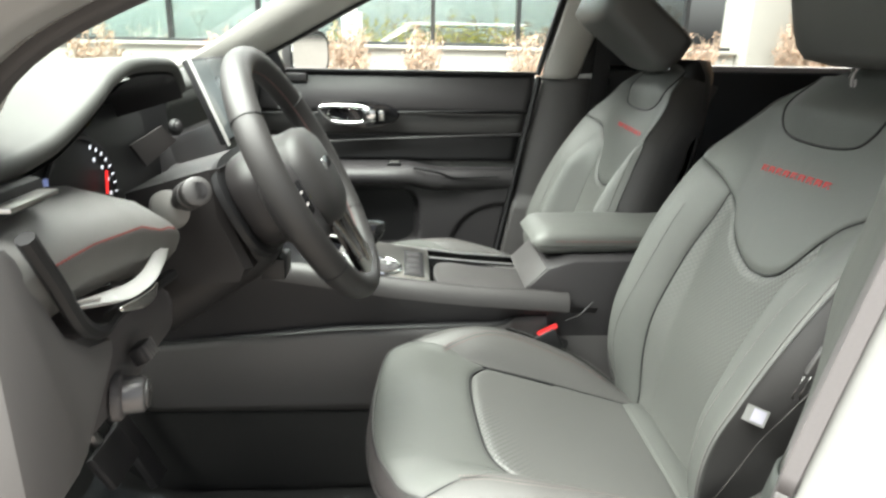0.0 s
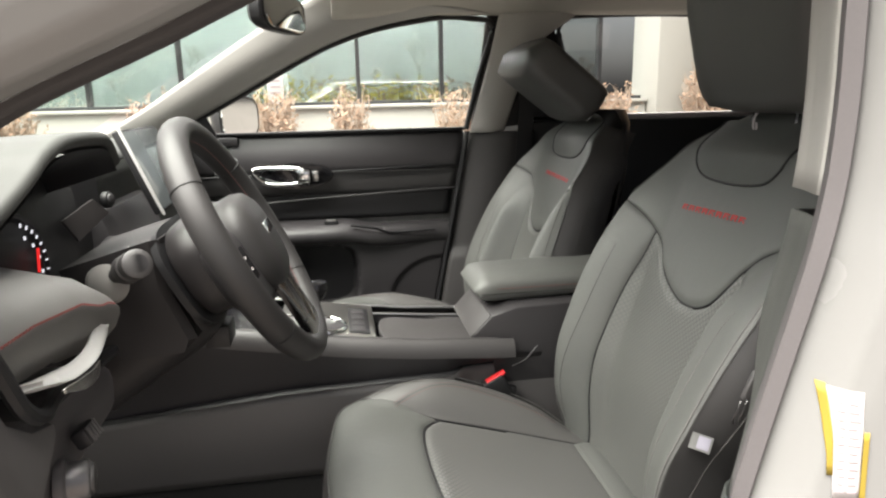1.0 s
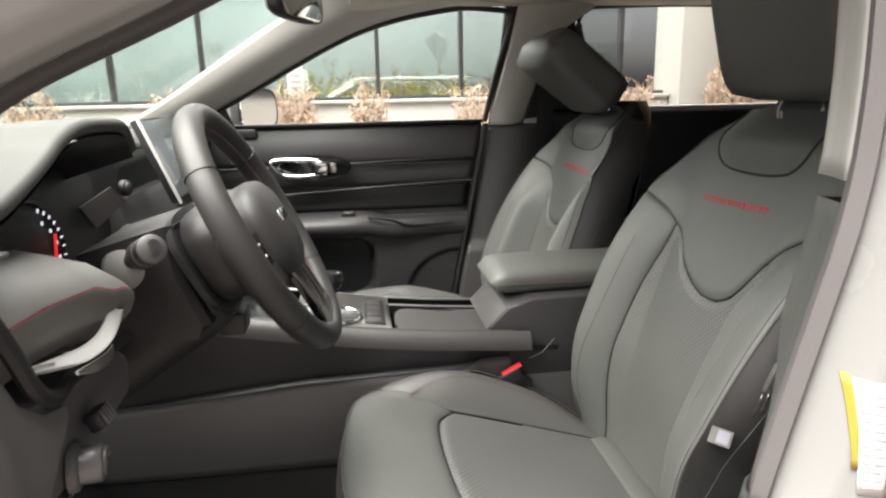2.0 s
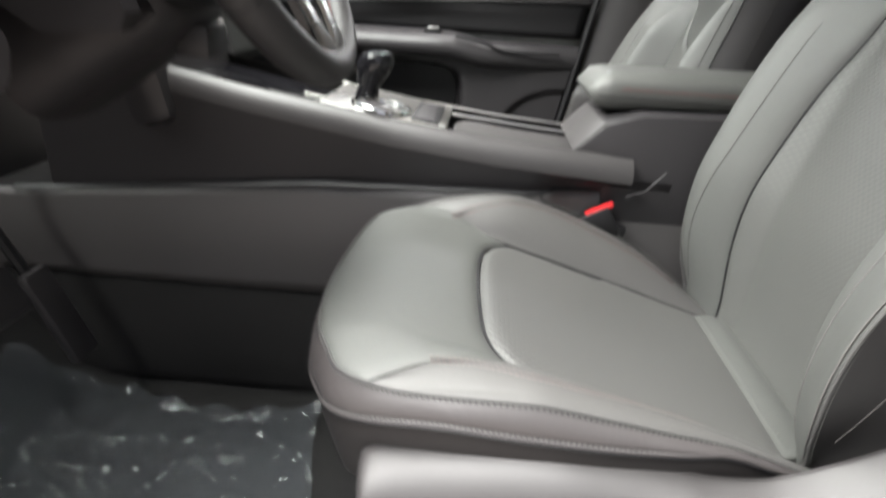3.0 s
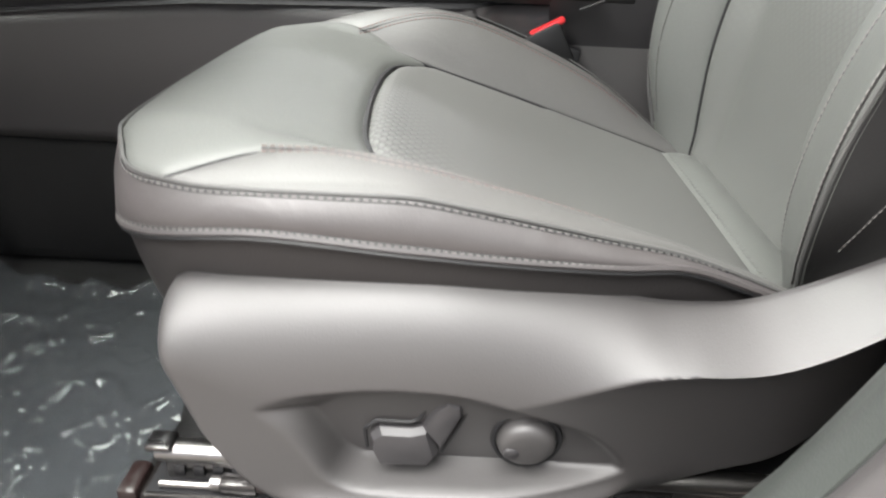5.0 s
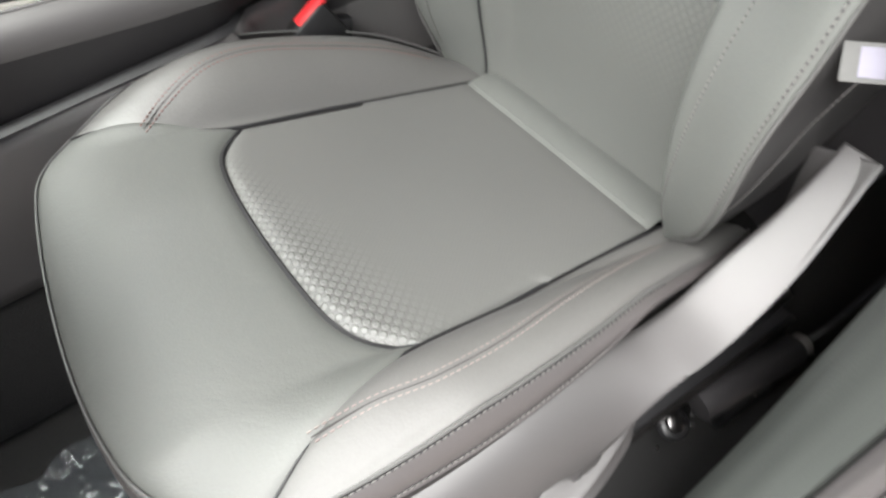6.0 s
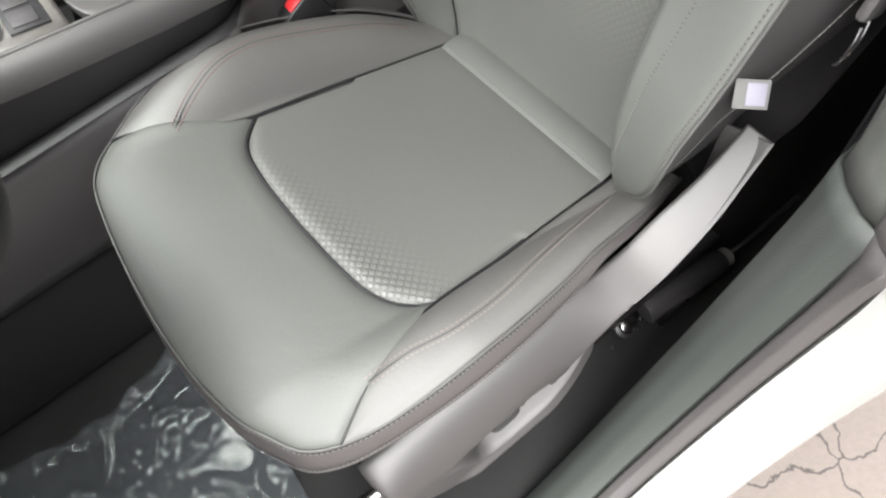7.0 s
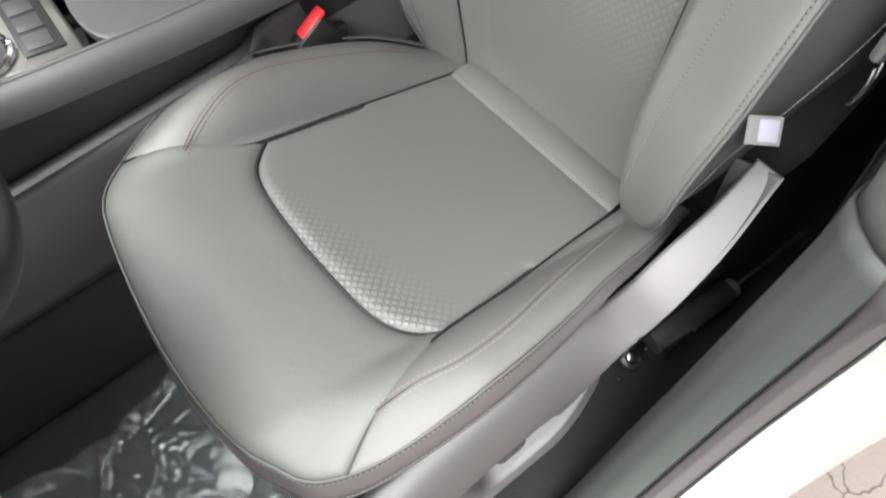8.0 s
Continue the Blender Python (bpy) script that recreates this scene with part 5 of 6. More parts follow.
loft("mirror_case", [rvring(0, 0.97), rvring(0.004, 1.0), rvring(0.02, 0.97), rvring(0.035, 0.7)], BLACK, rv)
loft("mirror_face", [rvring(-0.001, 0.9), rvring(-0.002, 0.88)], MIRROR, rv)
tube("stem", [(-0.52, 0.005, 1.50), (-0.56, 0.005, 1.54), (-0.60, 0.005, 1.55)], 0.01, BLACK, rv)

# ---- centre console ----
con = thing("centre_console", (-0.4, 0, 0.66), "dark grey centre console with silver edged top", "console")


def con_top(x):
    return interp(x, (-0.90, -0.66, -0.44, -0.30, -0.12, 0.10), (0.99, 0.942, 0.906, 0.890, 0.877, 0.872))


def con_low(x):
    return interp(x, (-1.0, -0.85, -0.55, -0.35, -0.14, 0.2), (0.778, 0.790, 0.818, 0.824, 0.828, 0.830))


for sg, nm in ((-1, "driver"), (1, "passenger")):
    patch("lower_side", lambda u, v: Vector((-1.1 + 1.35 * u, sg * (0.128 + 0.006 * math.sin(math.pi * v) - 0.040 * sstep(-0.24, -0.20, -1.1 + 1.35 * u)), 0.648 + (con_low(-1.1 + 1.35 * u) - 0.648) * v)), 50, 10, SIDE_PANEL, con, "grey plastic lower console side", solid=0.004)
    patch("ledge", lambda u, v: Vector((-1.0 + 1.2 * u, sg * (0.131 - 0.020 * v - 0.040 * sstep(-0.24, -0.20, -1.0 + 1.2 * u)), con_low(-1.0 + 1.2 * u) + 0.004 * math.sin(math.pi * v))), 50, 4, BLACK, con)
    patch("upper_side", lambda u, v: Vector((-0.95 + 0.9 * u, sg * (0.110 + 0.012 * v - 0.022 * sstep(-0.24, -0.20, -0.95 + 0.9 * u)), con_low(-0.95 + 0.9 * u) + (con_top(-0.95 + 0.9 * u) - 0.028 - con_low(-0.95 + 0.9 * u)) * v)), 50, 8, PLASTIC, con, "dark recessed console side")
    patch("top_rim", lambda u, v: Vector((-0.95 + 0.84 * u, sg * (0.122 - 0.021 * (1 - math.cos(v * 1.57))), con_top(-0.95 + 0.84 * u) - 0.028 + 0.028 * math.sin(v * 1.57) + 0.004 * v)), 50, 10, RIM, con, "grey rounded console rim")
    tube("silver_edge", [(x, sg * 0.1005, con_top(x) + 0.003) for x in np.linspace(-0.62, -0.14, 40)], 0.0028, SILVER if sg > 0 else RIM, con, n=8)
patch("deck", lambda u, v: Vector((-0.95 + 0.84 * u, -0.102 + 0.204 * v, con_top(-0.95 + 0.84 * u) - 0.012 - 0.024 * sstep(-0.42, -0.40, -0.95 + 0.84 * u))), 60, 6, GLOSS_BLACK, con, "gloss black console deck")
# bin walls under the deck's tray and the raised end below the armrest
prism("bin", [(-0.150, 0.85), (-0.190, 0.885), (-0.150, 0.925), (-0.10, 0.940), (0.13, 0.945), (0.16, 0.66), (-0.13, 0.66)], 'y', -0.092, 0.108, PLASTIC, con, "dark plastic storage bin", bev=0.006)
tube("bin_edge", [(-0.115, -0.116, 0.829), (-0.09, -0.118, 0.840), (-0.066, -0.119, 0.868)], 0.0016, PLASTIC, con)
armr = []
for i in range(22):
    t = i / 21
    x = -0.174 + 0.34 * t
    e = min(1, math.sqrt(max(0.0, 1 - (1 - min(t / 0.14, 1)) ** 2)) + 0.12)
    armr.append([Vector((x, 0.028 + 0.084 * math.copysign(abs(math.cos(a)) ** 0.42, math.cos(a)) * (0.85 + 0.15 * e), 0.962 + 0.006 * t + 0.027 * e * math.copysign(abs(math.sin(a)) ** 0.6, math.sin(a)))) for a in [2 * math.pi * j / 36 for j in range(36)]])
loft("armrest", armr, LEATHER, con, "black leather armrest lid", sharp=60)
stitches("stitching", [(-0.13 + 0.28 * i / 30, -0.0565, 0.968) for i in range(31)], RED_THREAD, con, normal=(0, -1, 0.5))
tube("armrest_seam", [(-0.165 + 0.32 * i / 30, -0.0572, 0.958) for i in range(31)], 0.0009, PIPING_DARK, con, n=5)
# cup tray and shifter
box("tray_floor", (-0.372, -0.094, 0.852), (-0.140, 0.094, 0.858), BLACK, con, bev=0.002)
tray_z = lambda x: con_top(x) - 0.006
lid_ring = line([(-0.352, -0.078), (-0.250, -0.080), (-0.172, -0.078), (-0.160, -0.060), (-0.158, 0.0), (-0.160, 0.034), (-0.172, 0.046), (-0.250, 0.048), (-0.352, 0.046)], 80, closed=True)[:-1]
loft("tray_lid", [[Vector((p.x, p.y, tray_z(p.x) - d)) for p in lid_ring] for d in (0.012, 0.001)] + [[Vector((-0.256 + (p.x + 0.256) * 0.985, -0.016 + (p.y + 0.016) * 0.97, tray_z(p.x))) for p in lid_ring]], RIM, con, "dark sliding tray cover", sharp=30)
tube("tray_rim", line([(-0.372, 0.062, tray_z(-0.372) + 0.004), (-0.25, 0.064, tray_z(-0.25) + 0.004), (-0.170, 0.062, tray_z(-0.17) + 0.004), (-0.150, 0.050, tray_z(-0.15) + 0.003), (-0.145, 0.020, tray_z(-0.145)), (-0.145, -0.05, tray_z(-0.145) - 0.002), (-0.150, -0.078, tray_z(-0.15))], 60), 0.0030, SILVER, con, "silver line round the tray", n=8)
tube("near_rim", [(x, -0.090, tray_z(x) + 0.003) for x in np.linspace(-0.368, -0.152, 24)], 0.0016, SILVER, con, n=6)
# plate added over the bin's slope; its lighter grey paints the windscreen light
prism("bin_lit_front", [(-0.192, 0.884), (-0.152, 0.9255), (-0.147, 0.9245), (-0.187, 0.882)], 'y', -0.088, 0.104, RIM, con, "sloping front of the storage bin in a lighter, lit grey", bev=0.001)
box("shift_plate", (-0.555, -0.099, 0.903), (-0.372, 0.099, 0.917), SILVER, con, "silver shifter surround", bev=0.005, turn=(0, 9, 0))
plate_z = lambda x: 0.917 - 0.158 * (x + 0.4635)
tube("shift_ring", [(-0.470 + 0.040 * math.cos(a / 20 * math.pi), -0.056 + 0.042 * math.sin(a / 20 * math.pi), plate_z(-0.470 + 0.040 * math.cos(a / 20 * math.pi)) + 0.002) for a in range(40)], 0.0048, CHROME, con, "bright ring round the selector", n=8, closed=True)
disc("selector_dish", (-0.470, -0.056, 0.917), (0.156, 0, 0.988), 0.038, 0.004, PLASTIC, con, bev=0.001)
box("button_pad", (-0.424, -0.084, 0.9065), (-0.384, 0.060, 0.9105), BLACK, con, "black drive mode button pad", bev=0.0015, turn=(0, 9, 0))
for i in range(4):
    box("drive_button", (-0.418, -0.078 + 0.034 * i, 0.9095), (-0.392, -0.050 + 0.034 * i, 0.9122), PLASTIC, con, bev=0.001, turn=(0, 9, 0))
loft("shift_lever", [[Vector((-0.505 + 0.02 * w + (0.018 + 0.012 * e) * math.cos(a), 0.0 + (0.016 + 0.012 * e) * math.sin(a), 0.915 + 0.075 * w)) for a in [2 * math.pi * j / 20 for j in range(20)]] for w, e in ((0, 0.3), (0.35, -0.2), (0.6, 0.6), (0.85, 0.9), (1.0, 0.4), (1.04, -0.6))], GLOSS_BLACK, con, "black gear lever")
# belt buckle
bk = thing("belt_buckle", (-0.14, -0.105, 0.70), "black belt buckle with red release button", "seat belt buckle", "seat belts")
box("stalk", (-0.142, -0.121, 0.68), (-0.118, -0.105, 0.79), BLACK, bk, bev=0.005, turn=(0, 14, 0))
box("buckle_body", (-0.172, -0.127, 0.760), (-0.122, -0.101, 0.8085), BLACK, bk, bev=0.006, turn=(0, -28, 0))
box("release_button", (-0.168, -0.123, 0.806), (-0.126, -0.105, 0.8125), RED, bk, "bright red push button", bev=0.003, turn=(0, -28, 0), centre=(-0.147, -0.114, 0.806))

# ---- dashboard ----
dash = thing("dashboard", (-0.85, 0, 0.95), "dark soft dashboard with hooded instrument cluster", "dashboard")
lip_y = (-0.79, -0.733, -0.683, -0.655, -0.608, -0.568, -0.53, -0.473, -0.386, -0.342, -0.318)
lip_z = (1.221, 1.223, 1.228, 1.233, 1.248, 1.263, 1.279, 1.290, 1.289, 1.282, 1.255)
LIP = line([(y, z) for y, z in zip(lip_y, lip_z)], 80)


def pad_z(x, y):
    """Top of the dashboard behind the hood's lip."""
    ridge = interp(y, (-0.79, -0.62, -0.44, -0.30, -0.20, 0.7), (1.262, 1.288, 1.300, 1.285, 1.268, 1.255))
    back = 1.235
    t = sstep(-0.80, -1.15, x)
    return ridge * (1 - t) + back * t


def hood(u, v):
    p = LIP[round(u * 80)]
    y, z = p.x, p.y
    back_off = 0.0
    if v < 0.25:
        a = v / 0.25 * math.pi
        return Vector((-0.720 - back_off - 0.005 + 0.005 * math.cos(a - 1.57), y, z + 0.010 - 0.005 * math.cos(a * 0.9 + 0.3)))
    t = (v - 0.25) / 0.75
    x = -0.726 - back_off - (0.43 - back_off) * t
    base = z + 0.0145
    zz = base * (1 - sstep(0, 0.35, t)) + pad_z(x, y + 0.12 * t) * sstep(0, 0.35, t)
    return Vector((x, y + 0.10 * t * (y > -0.5), zz))


patch("hood_pad", hood, 80, 40, DASH, dash, "soft black dashboard top over the gauges", solid=-0.004)
patch("top_pad", lambda u, v: Vector((-0.83 - 0.35 * v, -0.30 + 1.06 * u, pad_z(-0.83 - 0.35 * v, -0.30 + 1.06 * u) - 0.03 * (1 - sstep(0, 0.12, v)))), 40, 20, DASH, dash, "soft black dashboard top", solid=-0.01)
stitches("stitching", [hood(i / 80, 0.42) + Vector((0, 0, 0.001)) for i in range(2, 60)], THREAD, dash)
stitches("stitching", [hood(i / 80, 0.47) + Vector((0, 0, 0.001)) for i in range(2, 60)], THREAD, dash)
tube("hood_seam", [hood(i / 80, 0.445) + Vector((0, 0, 0.0004)) for i in range(2, 66)], 0.0012, PIPING_DARK, dash, n=5)
patch("passenger_fascia", lambda u, v: Vector((-0.835 - 0.02 * math.sin(v * 3), -0.085 + 0.825 * u, 1.240 - 0.32 * v)), 30, 12, DASH, dash, "dark passenger side fascia", solid=0.01)
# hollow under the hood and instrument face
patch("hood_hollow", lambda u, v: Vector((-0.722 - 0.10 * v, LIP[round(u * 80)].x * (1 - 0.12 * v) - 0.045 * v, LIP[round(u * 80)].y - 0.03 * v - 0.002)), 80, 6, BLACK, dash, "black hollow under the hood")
box("cluster_wall", (-0.850, -0.80, 1.06), (-0.829, -0.086, 1.262), BLACK, dash, bev=0.002)
clus = prism("cluster_face", [(-0.66, 1.09), (-0.66, 1.19), (-0.60, 1.225), (-0.50, 1.245), (-0.30, 1.245), (-0.24, 1.22), (-0.22, 1.09)], 'x', -0.83, -0.81, BLACK, dash, "black instrument face", bev=0.003)
gc = Vector((-0.806, -0.455, 1.140))
tube("gauge_ring", [gc + Vector((0, 0.088 * math.cos(a / 24 * math.pi), 0.078 * math.sin(a / 24 * math.pi))) for a in range(48)], 0.003, PLASTIC, clus, n=6, closed=True, up=(1, 0, 0))
for i in range(8):
    a = radians(-4 + 10.5 * i)
    c = gc + Vector((0.002, 0.084 * math.cos(a), 0.066 * math.sin(a)))
    box("gauge_tick", c + Vector((-0.001, -0.0024, -0.0007)), c + Vector((0.001, 0.0024, 0.0007)), TICK, clus, "lit white gauge mark", bev=0.0, turn=(math.degrees(a), 0, 0))
    if i % 2 == 0:
        c = gc + Vector((0.002, 0.068 * math.cos(a), 0.053 * math.sin(a)))
        box("gauge_figure", c + Vector((-0.001, -0.0013, -0.0022)), c + Vector((0.001, 0.0013, 0.0022)), TICK, clus, bev=0.0)
box("gauge_needle", (-0.803, -0.4005, 1.138), (-0.801, -0.3965, 1.168), NEEDLE, clus, "lit red needle", bev=0.0, turn=(-12, 0, 0))
add("centre_display", [(-0.805, -0.312, 1.186), (-0.805, -0.190, 1.198), (-0.801, -0.140, 1.168), (-0.801, -0.276, 1.150)], [(0, 1, 2, 3)], mat("dim_display", (0.040, 0.036, 0.036), 0.35, bump=0), clus, "dim centre display", smooth=False, solid=0.003)
sb = disc("start_button", (-0.808, -0.122, 1.187), (1, -0.2, 0.1), 0.0135, 0.010, BLACK, dash, "round start button", bev=0.002)
disc("button_cap", (-0.802, -0.1235, 1.188), (1, -0.2, 0.1), 0.0095, 0.007, PLASTIC, sb, bev=0.002)
box("blue_readout", (-0.806, -0.565, 1.135), (-0.803, -0.53, 1.185), BLUE, clus, bev=0.001)


# padded wing left of the column
def wing_top(y):
    return interp(y, (-0.80, -0.70, -0.60, -0.53, -0.495), (1.207, 1.203, 1.190, 1.165, 1.143))


wing = []
for i in range(34):
    y = -0.800 + 0.305 * i / 33
    zt = wing_top(y)
    e = 1 - 0.55 * sstep(-0.56, -0.495, y)
    sec = [(-0.82, -0.03), (-0.79, 0.0), (-0.75, 0.003), (-0.715, -0.006), (-0.694, -0.022), (-0.684, -0.038), (-0.6835, -0.040), (-0.684, -0.050), (-0.690, -0.070), (-0.702, -0.088), (-0.73, -0.098), (-0.82, -0.10)]
    wing.append([Vector((x, y, zt + d * (0.5 + 0.5 * e))) for x, d in sec])
loft("wing_pad", wing, DASH_LEATHER, dash, "padded leather lower dash with red stitching", sharp=50)
stitches("stitching", [(-0.6825, y, wing_top(y) - 0.039 * (0.5 + 0.5 * (1 - 0.55 * sstep(-0.56, -0.495, y)))) for y in np.linspace(-0.785, -0.51, 40)], RED_THREAD, dash, normal=(1, 0, 0.2), r=0.0009, length=0.0045)
# silver crescent under the pad's lower edge, with a bright blade below it
up_ = line([(-0.684, -0.750, 1.131), (-0.684, -0.690, 1.117), (-0.684, -0.634, 1.107), (-0.686, -0.584, 1.108), (-0.690, -0.554, 1.116)], 40)
lo_ = line([(-0.682, -0.748, 1.127), (-0.674, -0.700, 1.112), (-0.671, -0.664, 1.101), (-0.673, -0.606, 1.096), (-0.684, -0.545, 1.096), (-0.690, -0.515, 1.102)], 40)
def crescent(u, v):
    p, q = up_[round(u * 40)], lo_[round(u * 40)]
    return p.lerp(q, v) + Vector((0.004 * math.sin(math.pi * v), 0, -0.002 * math.sin(math.pi * v)))
patch("silver_strip", crescent, 40, 8, SCREEN_RIM, dash, "satin silver trim crescent", solid=0.005)
bu_ = line([(-0.672, -0.696, 1.104), (-0.669, -0.664, 1.100), (-0.671, -0.626, 1.094), (-0.676, -0.600, 1.092)], 24)
bl_ = line([(-0.672, -0.694, 1.100), (-0.666, -0.665, 1.090), (-0.668, -0.630, 1.086), (-0.676, -0.602, 1.088)], 24)
patch("bright_blade", lambda u, v: bu_[round(u * 24)].lerp(bl_[round(u * 24)], v), 24, 4, SILVER, dash, "bright metal blade below the crescent", solid=0.003)
prism("knee_panel", [(-0.83, 1.21), (-0.795, 1.195), (-0.765, 1.13), (-0.735, 1.085), (-0.66, 1.068), (-0.50, 1.052), (-0.47, 1.03), (-0.48, 0.985), (-0.56, 0.980), (-0.63, 0.972), (-0.70, 0.974), (-0.80, 0.972), (-0.83, 0.974)], 'x', -0.80, -0.705, KNEE, dash, "dark plastic knee panel", bev=0.014)
prism("end_trim", [(-0.845, 1.205), (-0.803, 1.200), (-0.780, 1.152), (-0.755, 1.108), (-0.722, 1.084), (-0.67, 1.070), (-0.69, 1.045), (-0.76, 0.985), (-0.845, 0.975)], 'x', -0.79, -0.682, END_TRIM, dash, "rounded grey plastic dash end trim", bev=0.016)
tube("wing_gasket", line([(-0.678, -0.80, 1.20), (-0.677, -0.774, 1.155), (-0.677, -0.750, 1.113), (-0.680, -0.716, 1.091), (-0.692, -0.66, 1.083), (-0.694, -0.58, 1.074), (-0.696, -0.50, 1.064)], 40), 0.007, BLACK, dash, n=8)
disc("light_knob_base", (-0.708, -0.654, 0.991), (1, 0.25, -0.05), 0.024, 0.010, KNEE, dash, bev=0.003)
disc("light_knob", (-0.700, -0.652, 0.991), (1, 0.25, -0.05), 0.0185, 0.022, KNOB, dash, "round silver-grey light switch", bev=0.003)
disc("knob_face", (-0.679, -0.646, 0.990), (1, 0.25, -0.05), 0.0145, 0.003, SHELL, dash, bev=0.001)
box("knob_mark", (-0.6770, -0.647, 0.993), (-0.6750, -0.644, 1.001), SILVER, dash, bev=0.0)
pd_ = box("dimmer_paddle", (-0.700, -0.628, 1.010), (-0.683, -0.600, 1.030), PLASTIC, dash, "small ribbed dimmer paddle", bev=0.004, turn=(0, -25, 0))
for q in range(4):
    box("rib", (-0.684, -0.624 + 0.006 * q, 1.012), (-0.681, -0.621 + 0.006 * q, 1.029), KNOB, pd_, bev=0.0006, turn=(0, -25, 0), centre=(-0.6915, -0.614, 1.020))
vent = box("side_vent", (-0.76, -0.80, 1.205), (-0.705, -0.715, 1.226), BLACK, dash, bev=0.004)
box("vent_slat", (-0.712, -0.79, 1.214), (-0.690, -0.725, 1.218), SILVER, vent, bev=0.001)
# touch screen standing on the dash
tl, tc = (0, -21, 0), (-0.757, 0.02, 1.2265)
box("screen_body", (-0.772, -0.084, 1.150), (-0.758, 0.140, 1.303), BLACK, dash, "tablet-like screen housing", bev=0.004, turn=tl, centre=tc)
box("screen_glass", (-0.757, -0.080, 1.156), (-0.7550, 0.132, 1.297), SCREEN, dash, "switched-off touch screen with reflected sky in its grey-blue", bev=0.001, turn=tl, centre=tc)
box("screen_rim", (-0.7590, -0.0890, 1.146), (-0.7535, -0.0835, 1.306), SCREEN_RIM, dash, "silver screen edge", bev=0.002, turn=tl, centre=tc)
patch("binnacle_shelf", lambda u, v: Vector((-0.80 + 0.10 * v, -0.385 + 0.235 * u, 1.098 - 0.035 * v + 0.034 * sstep(0.35, 0.95, u) + 0.012 * math.sin(3 * v))), 30, 16, PLASTIC, dash, "grey moulding below the gauges", solid=0.004)
tube("shelf_edge", [(-0.80 + 0.04 * t, -0.50 + 0.22 * t, 1.122 + 0.012 * t) for t in np.linspace(0, 1, 20)], 0.0016, SHELL, dash, n=6)
box("stack_fascia", (-0.84, -0.14, 0.88), (-0.775, 0.16, 1.17), PLASTIC, dash, "dark centre stack", bev=0.02, turn=(0, -14, 0))
for z in (1.03, 1.07):
    box("stack_button", (-0.787, -0.10, z), (-0.774, 0.10, z + 0.012), PLASTIC, dash, bev=0.003)
for y in (-0.09, 0.11):
    disc("stack_knob", (-0.785, y, 0.995), (1, 0, 0.2), 0.022, 0.022, SILVER, dash, bev=0.004)

# steering column and wheel
WC, WN = Vector((-0.552, -0.352, 1.155)), Vector((0.888, 0, 0.458)).normalized()
WU = Vector((-0.458, 0, 0.888)).normalized()
WY = Vector((0, 1, 0))


def wp(a, b, c):
    """A place by the wheel: a to the right, b up its plane, c towards the driver."""
    return WC + WY * a + WU * b + WN * c


colm = thing("steering_column", (-0.70, -0.352, 1.0), "dark plastic steering column shroud with stalks", "steering column")
def sq(a, b, n=32, p=0.55):
    return [(a * math.copysign(abs(math.cos(t)) ** p, math.cos(t)), b * math.copysign(abs(math.sin(t)) ** p, math.sin(t))) for t in [2 * math.pi * j / n for j in range(n)]]
loft("shroud", [[wp(x, y - 0.012 + o, c) for x, y in sq(w, h)] for c, w, h, o in ((-0.086, 0.066, 0.060, 0), (-0.092, 0.074, 0.068, 0), (-0.12, 0.080, 0.074, -0.004), (-0.21, 0.085, 0.078, -0.01), (-0.26, 0.085, 0.08, -0.014))], COLUMN, colm, "dark column shroud")
loft("lower_cover", [[Vector((x, -0.352 + w * 0.098, z)) for x, z in ((-0.645 + o, 1.180), (-0.640 + o, 1.120), (-0.612 + o, 1.052), (-0.630, 1.036), (-0.700, 1.030), (-0.745, 1.060), (-0.76, 1.150))] for w, o in ((-1, -0.012), (-0.92, -0.002), (-0.6, 0.0), (0.6, 0.0), (0.92, -0.002), (1, -0.012))], COLUMN, colm, "dark lower column cover", sharp=30)
box("adjust_lever", wp(-0.02, -0.098, -0.13), wp(0.03, -0.086, -0.085), BLACK, colm, bev=0.003)
for sg in (-1, 1):
    a, b = Vector((-0.720, -0.352 + sg * 0.062, 1.126)), Vector((-0.655, -0.352 + sg * 0.150, 1.166))
    tube("stalk", [a, a.lerp(b, 0.5), b], 0.011, PLASTIC, colm, n=14)
    tube("stalk_tip", [a.lerp(b, 0.60), a.lerp(b, 0.64), a.lerp(b, 0.80), a.lerp(b, 0.82), a.lerp(b, 0.84), a.lerp(b, 0.98), b], lambda t: (0.015, 0.0175, 0.0175, 0.0155, 0.017, 0.017, 0.013)[round(t * 6)], SHELL, colm, "grey ringed stalk end", n=18)
    disc("stalk_socket", (-0.706, -0.352 + sg * 0.094, 1.132), (0.15, sg, 0.12), 0.027, 0.007, PALE_PLASTIC, colm, "pale grey stalk socket", bev=0.005)
whl = thing("steering_wheel", WC - WN * 0.05, "black leather steering wheel with silver lower spoke", "steering wheel")
RIMR = 0.1685
rimr = []
for i in range(96):
    a = 2 * math.pi * i / 96
    c = Vector((RIMR * math.cos(a), (RIMR - 0.004 * (math.sin(a) < -0.8)) * math.sin(a), 0))
    ring = []
    for j in range(16):
        t = 2 * math.pi * j / 16
        ring.append(wp(math.cos(a) * (RIMR + 0.0175 * math.cos(t)), math.sin(a) * (RIMR + 0.0175 * math.cos(t)), 0.0190 * math.sin(t)))
    rimr.append(ring)
loft("rim", rimr, WHEEL_LEATHER, whl, "black leather wheel rim", closed=True, sharp=70)
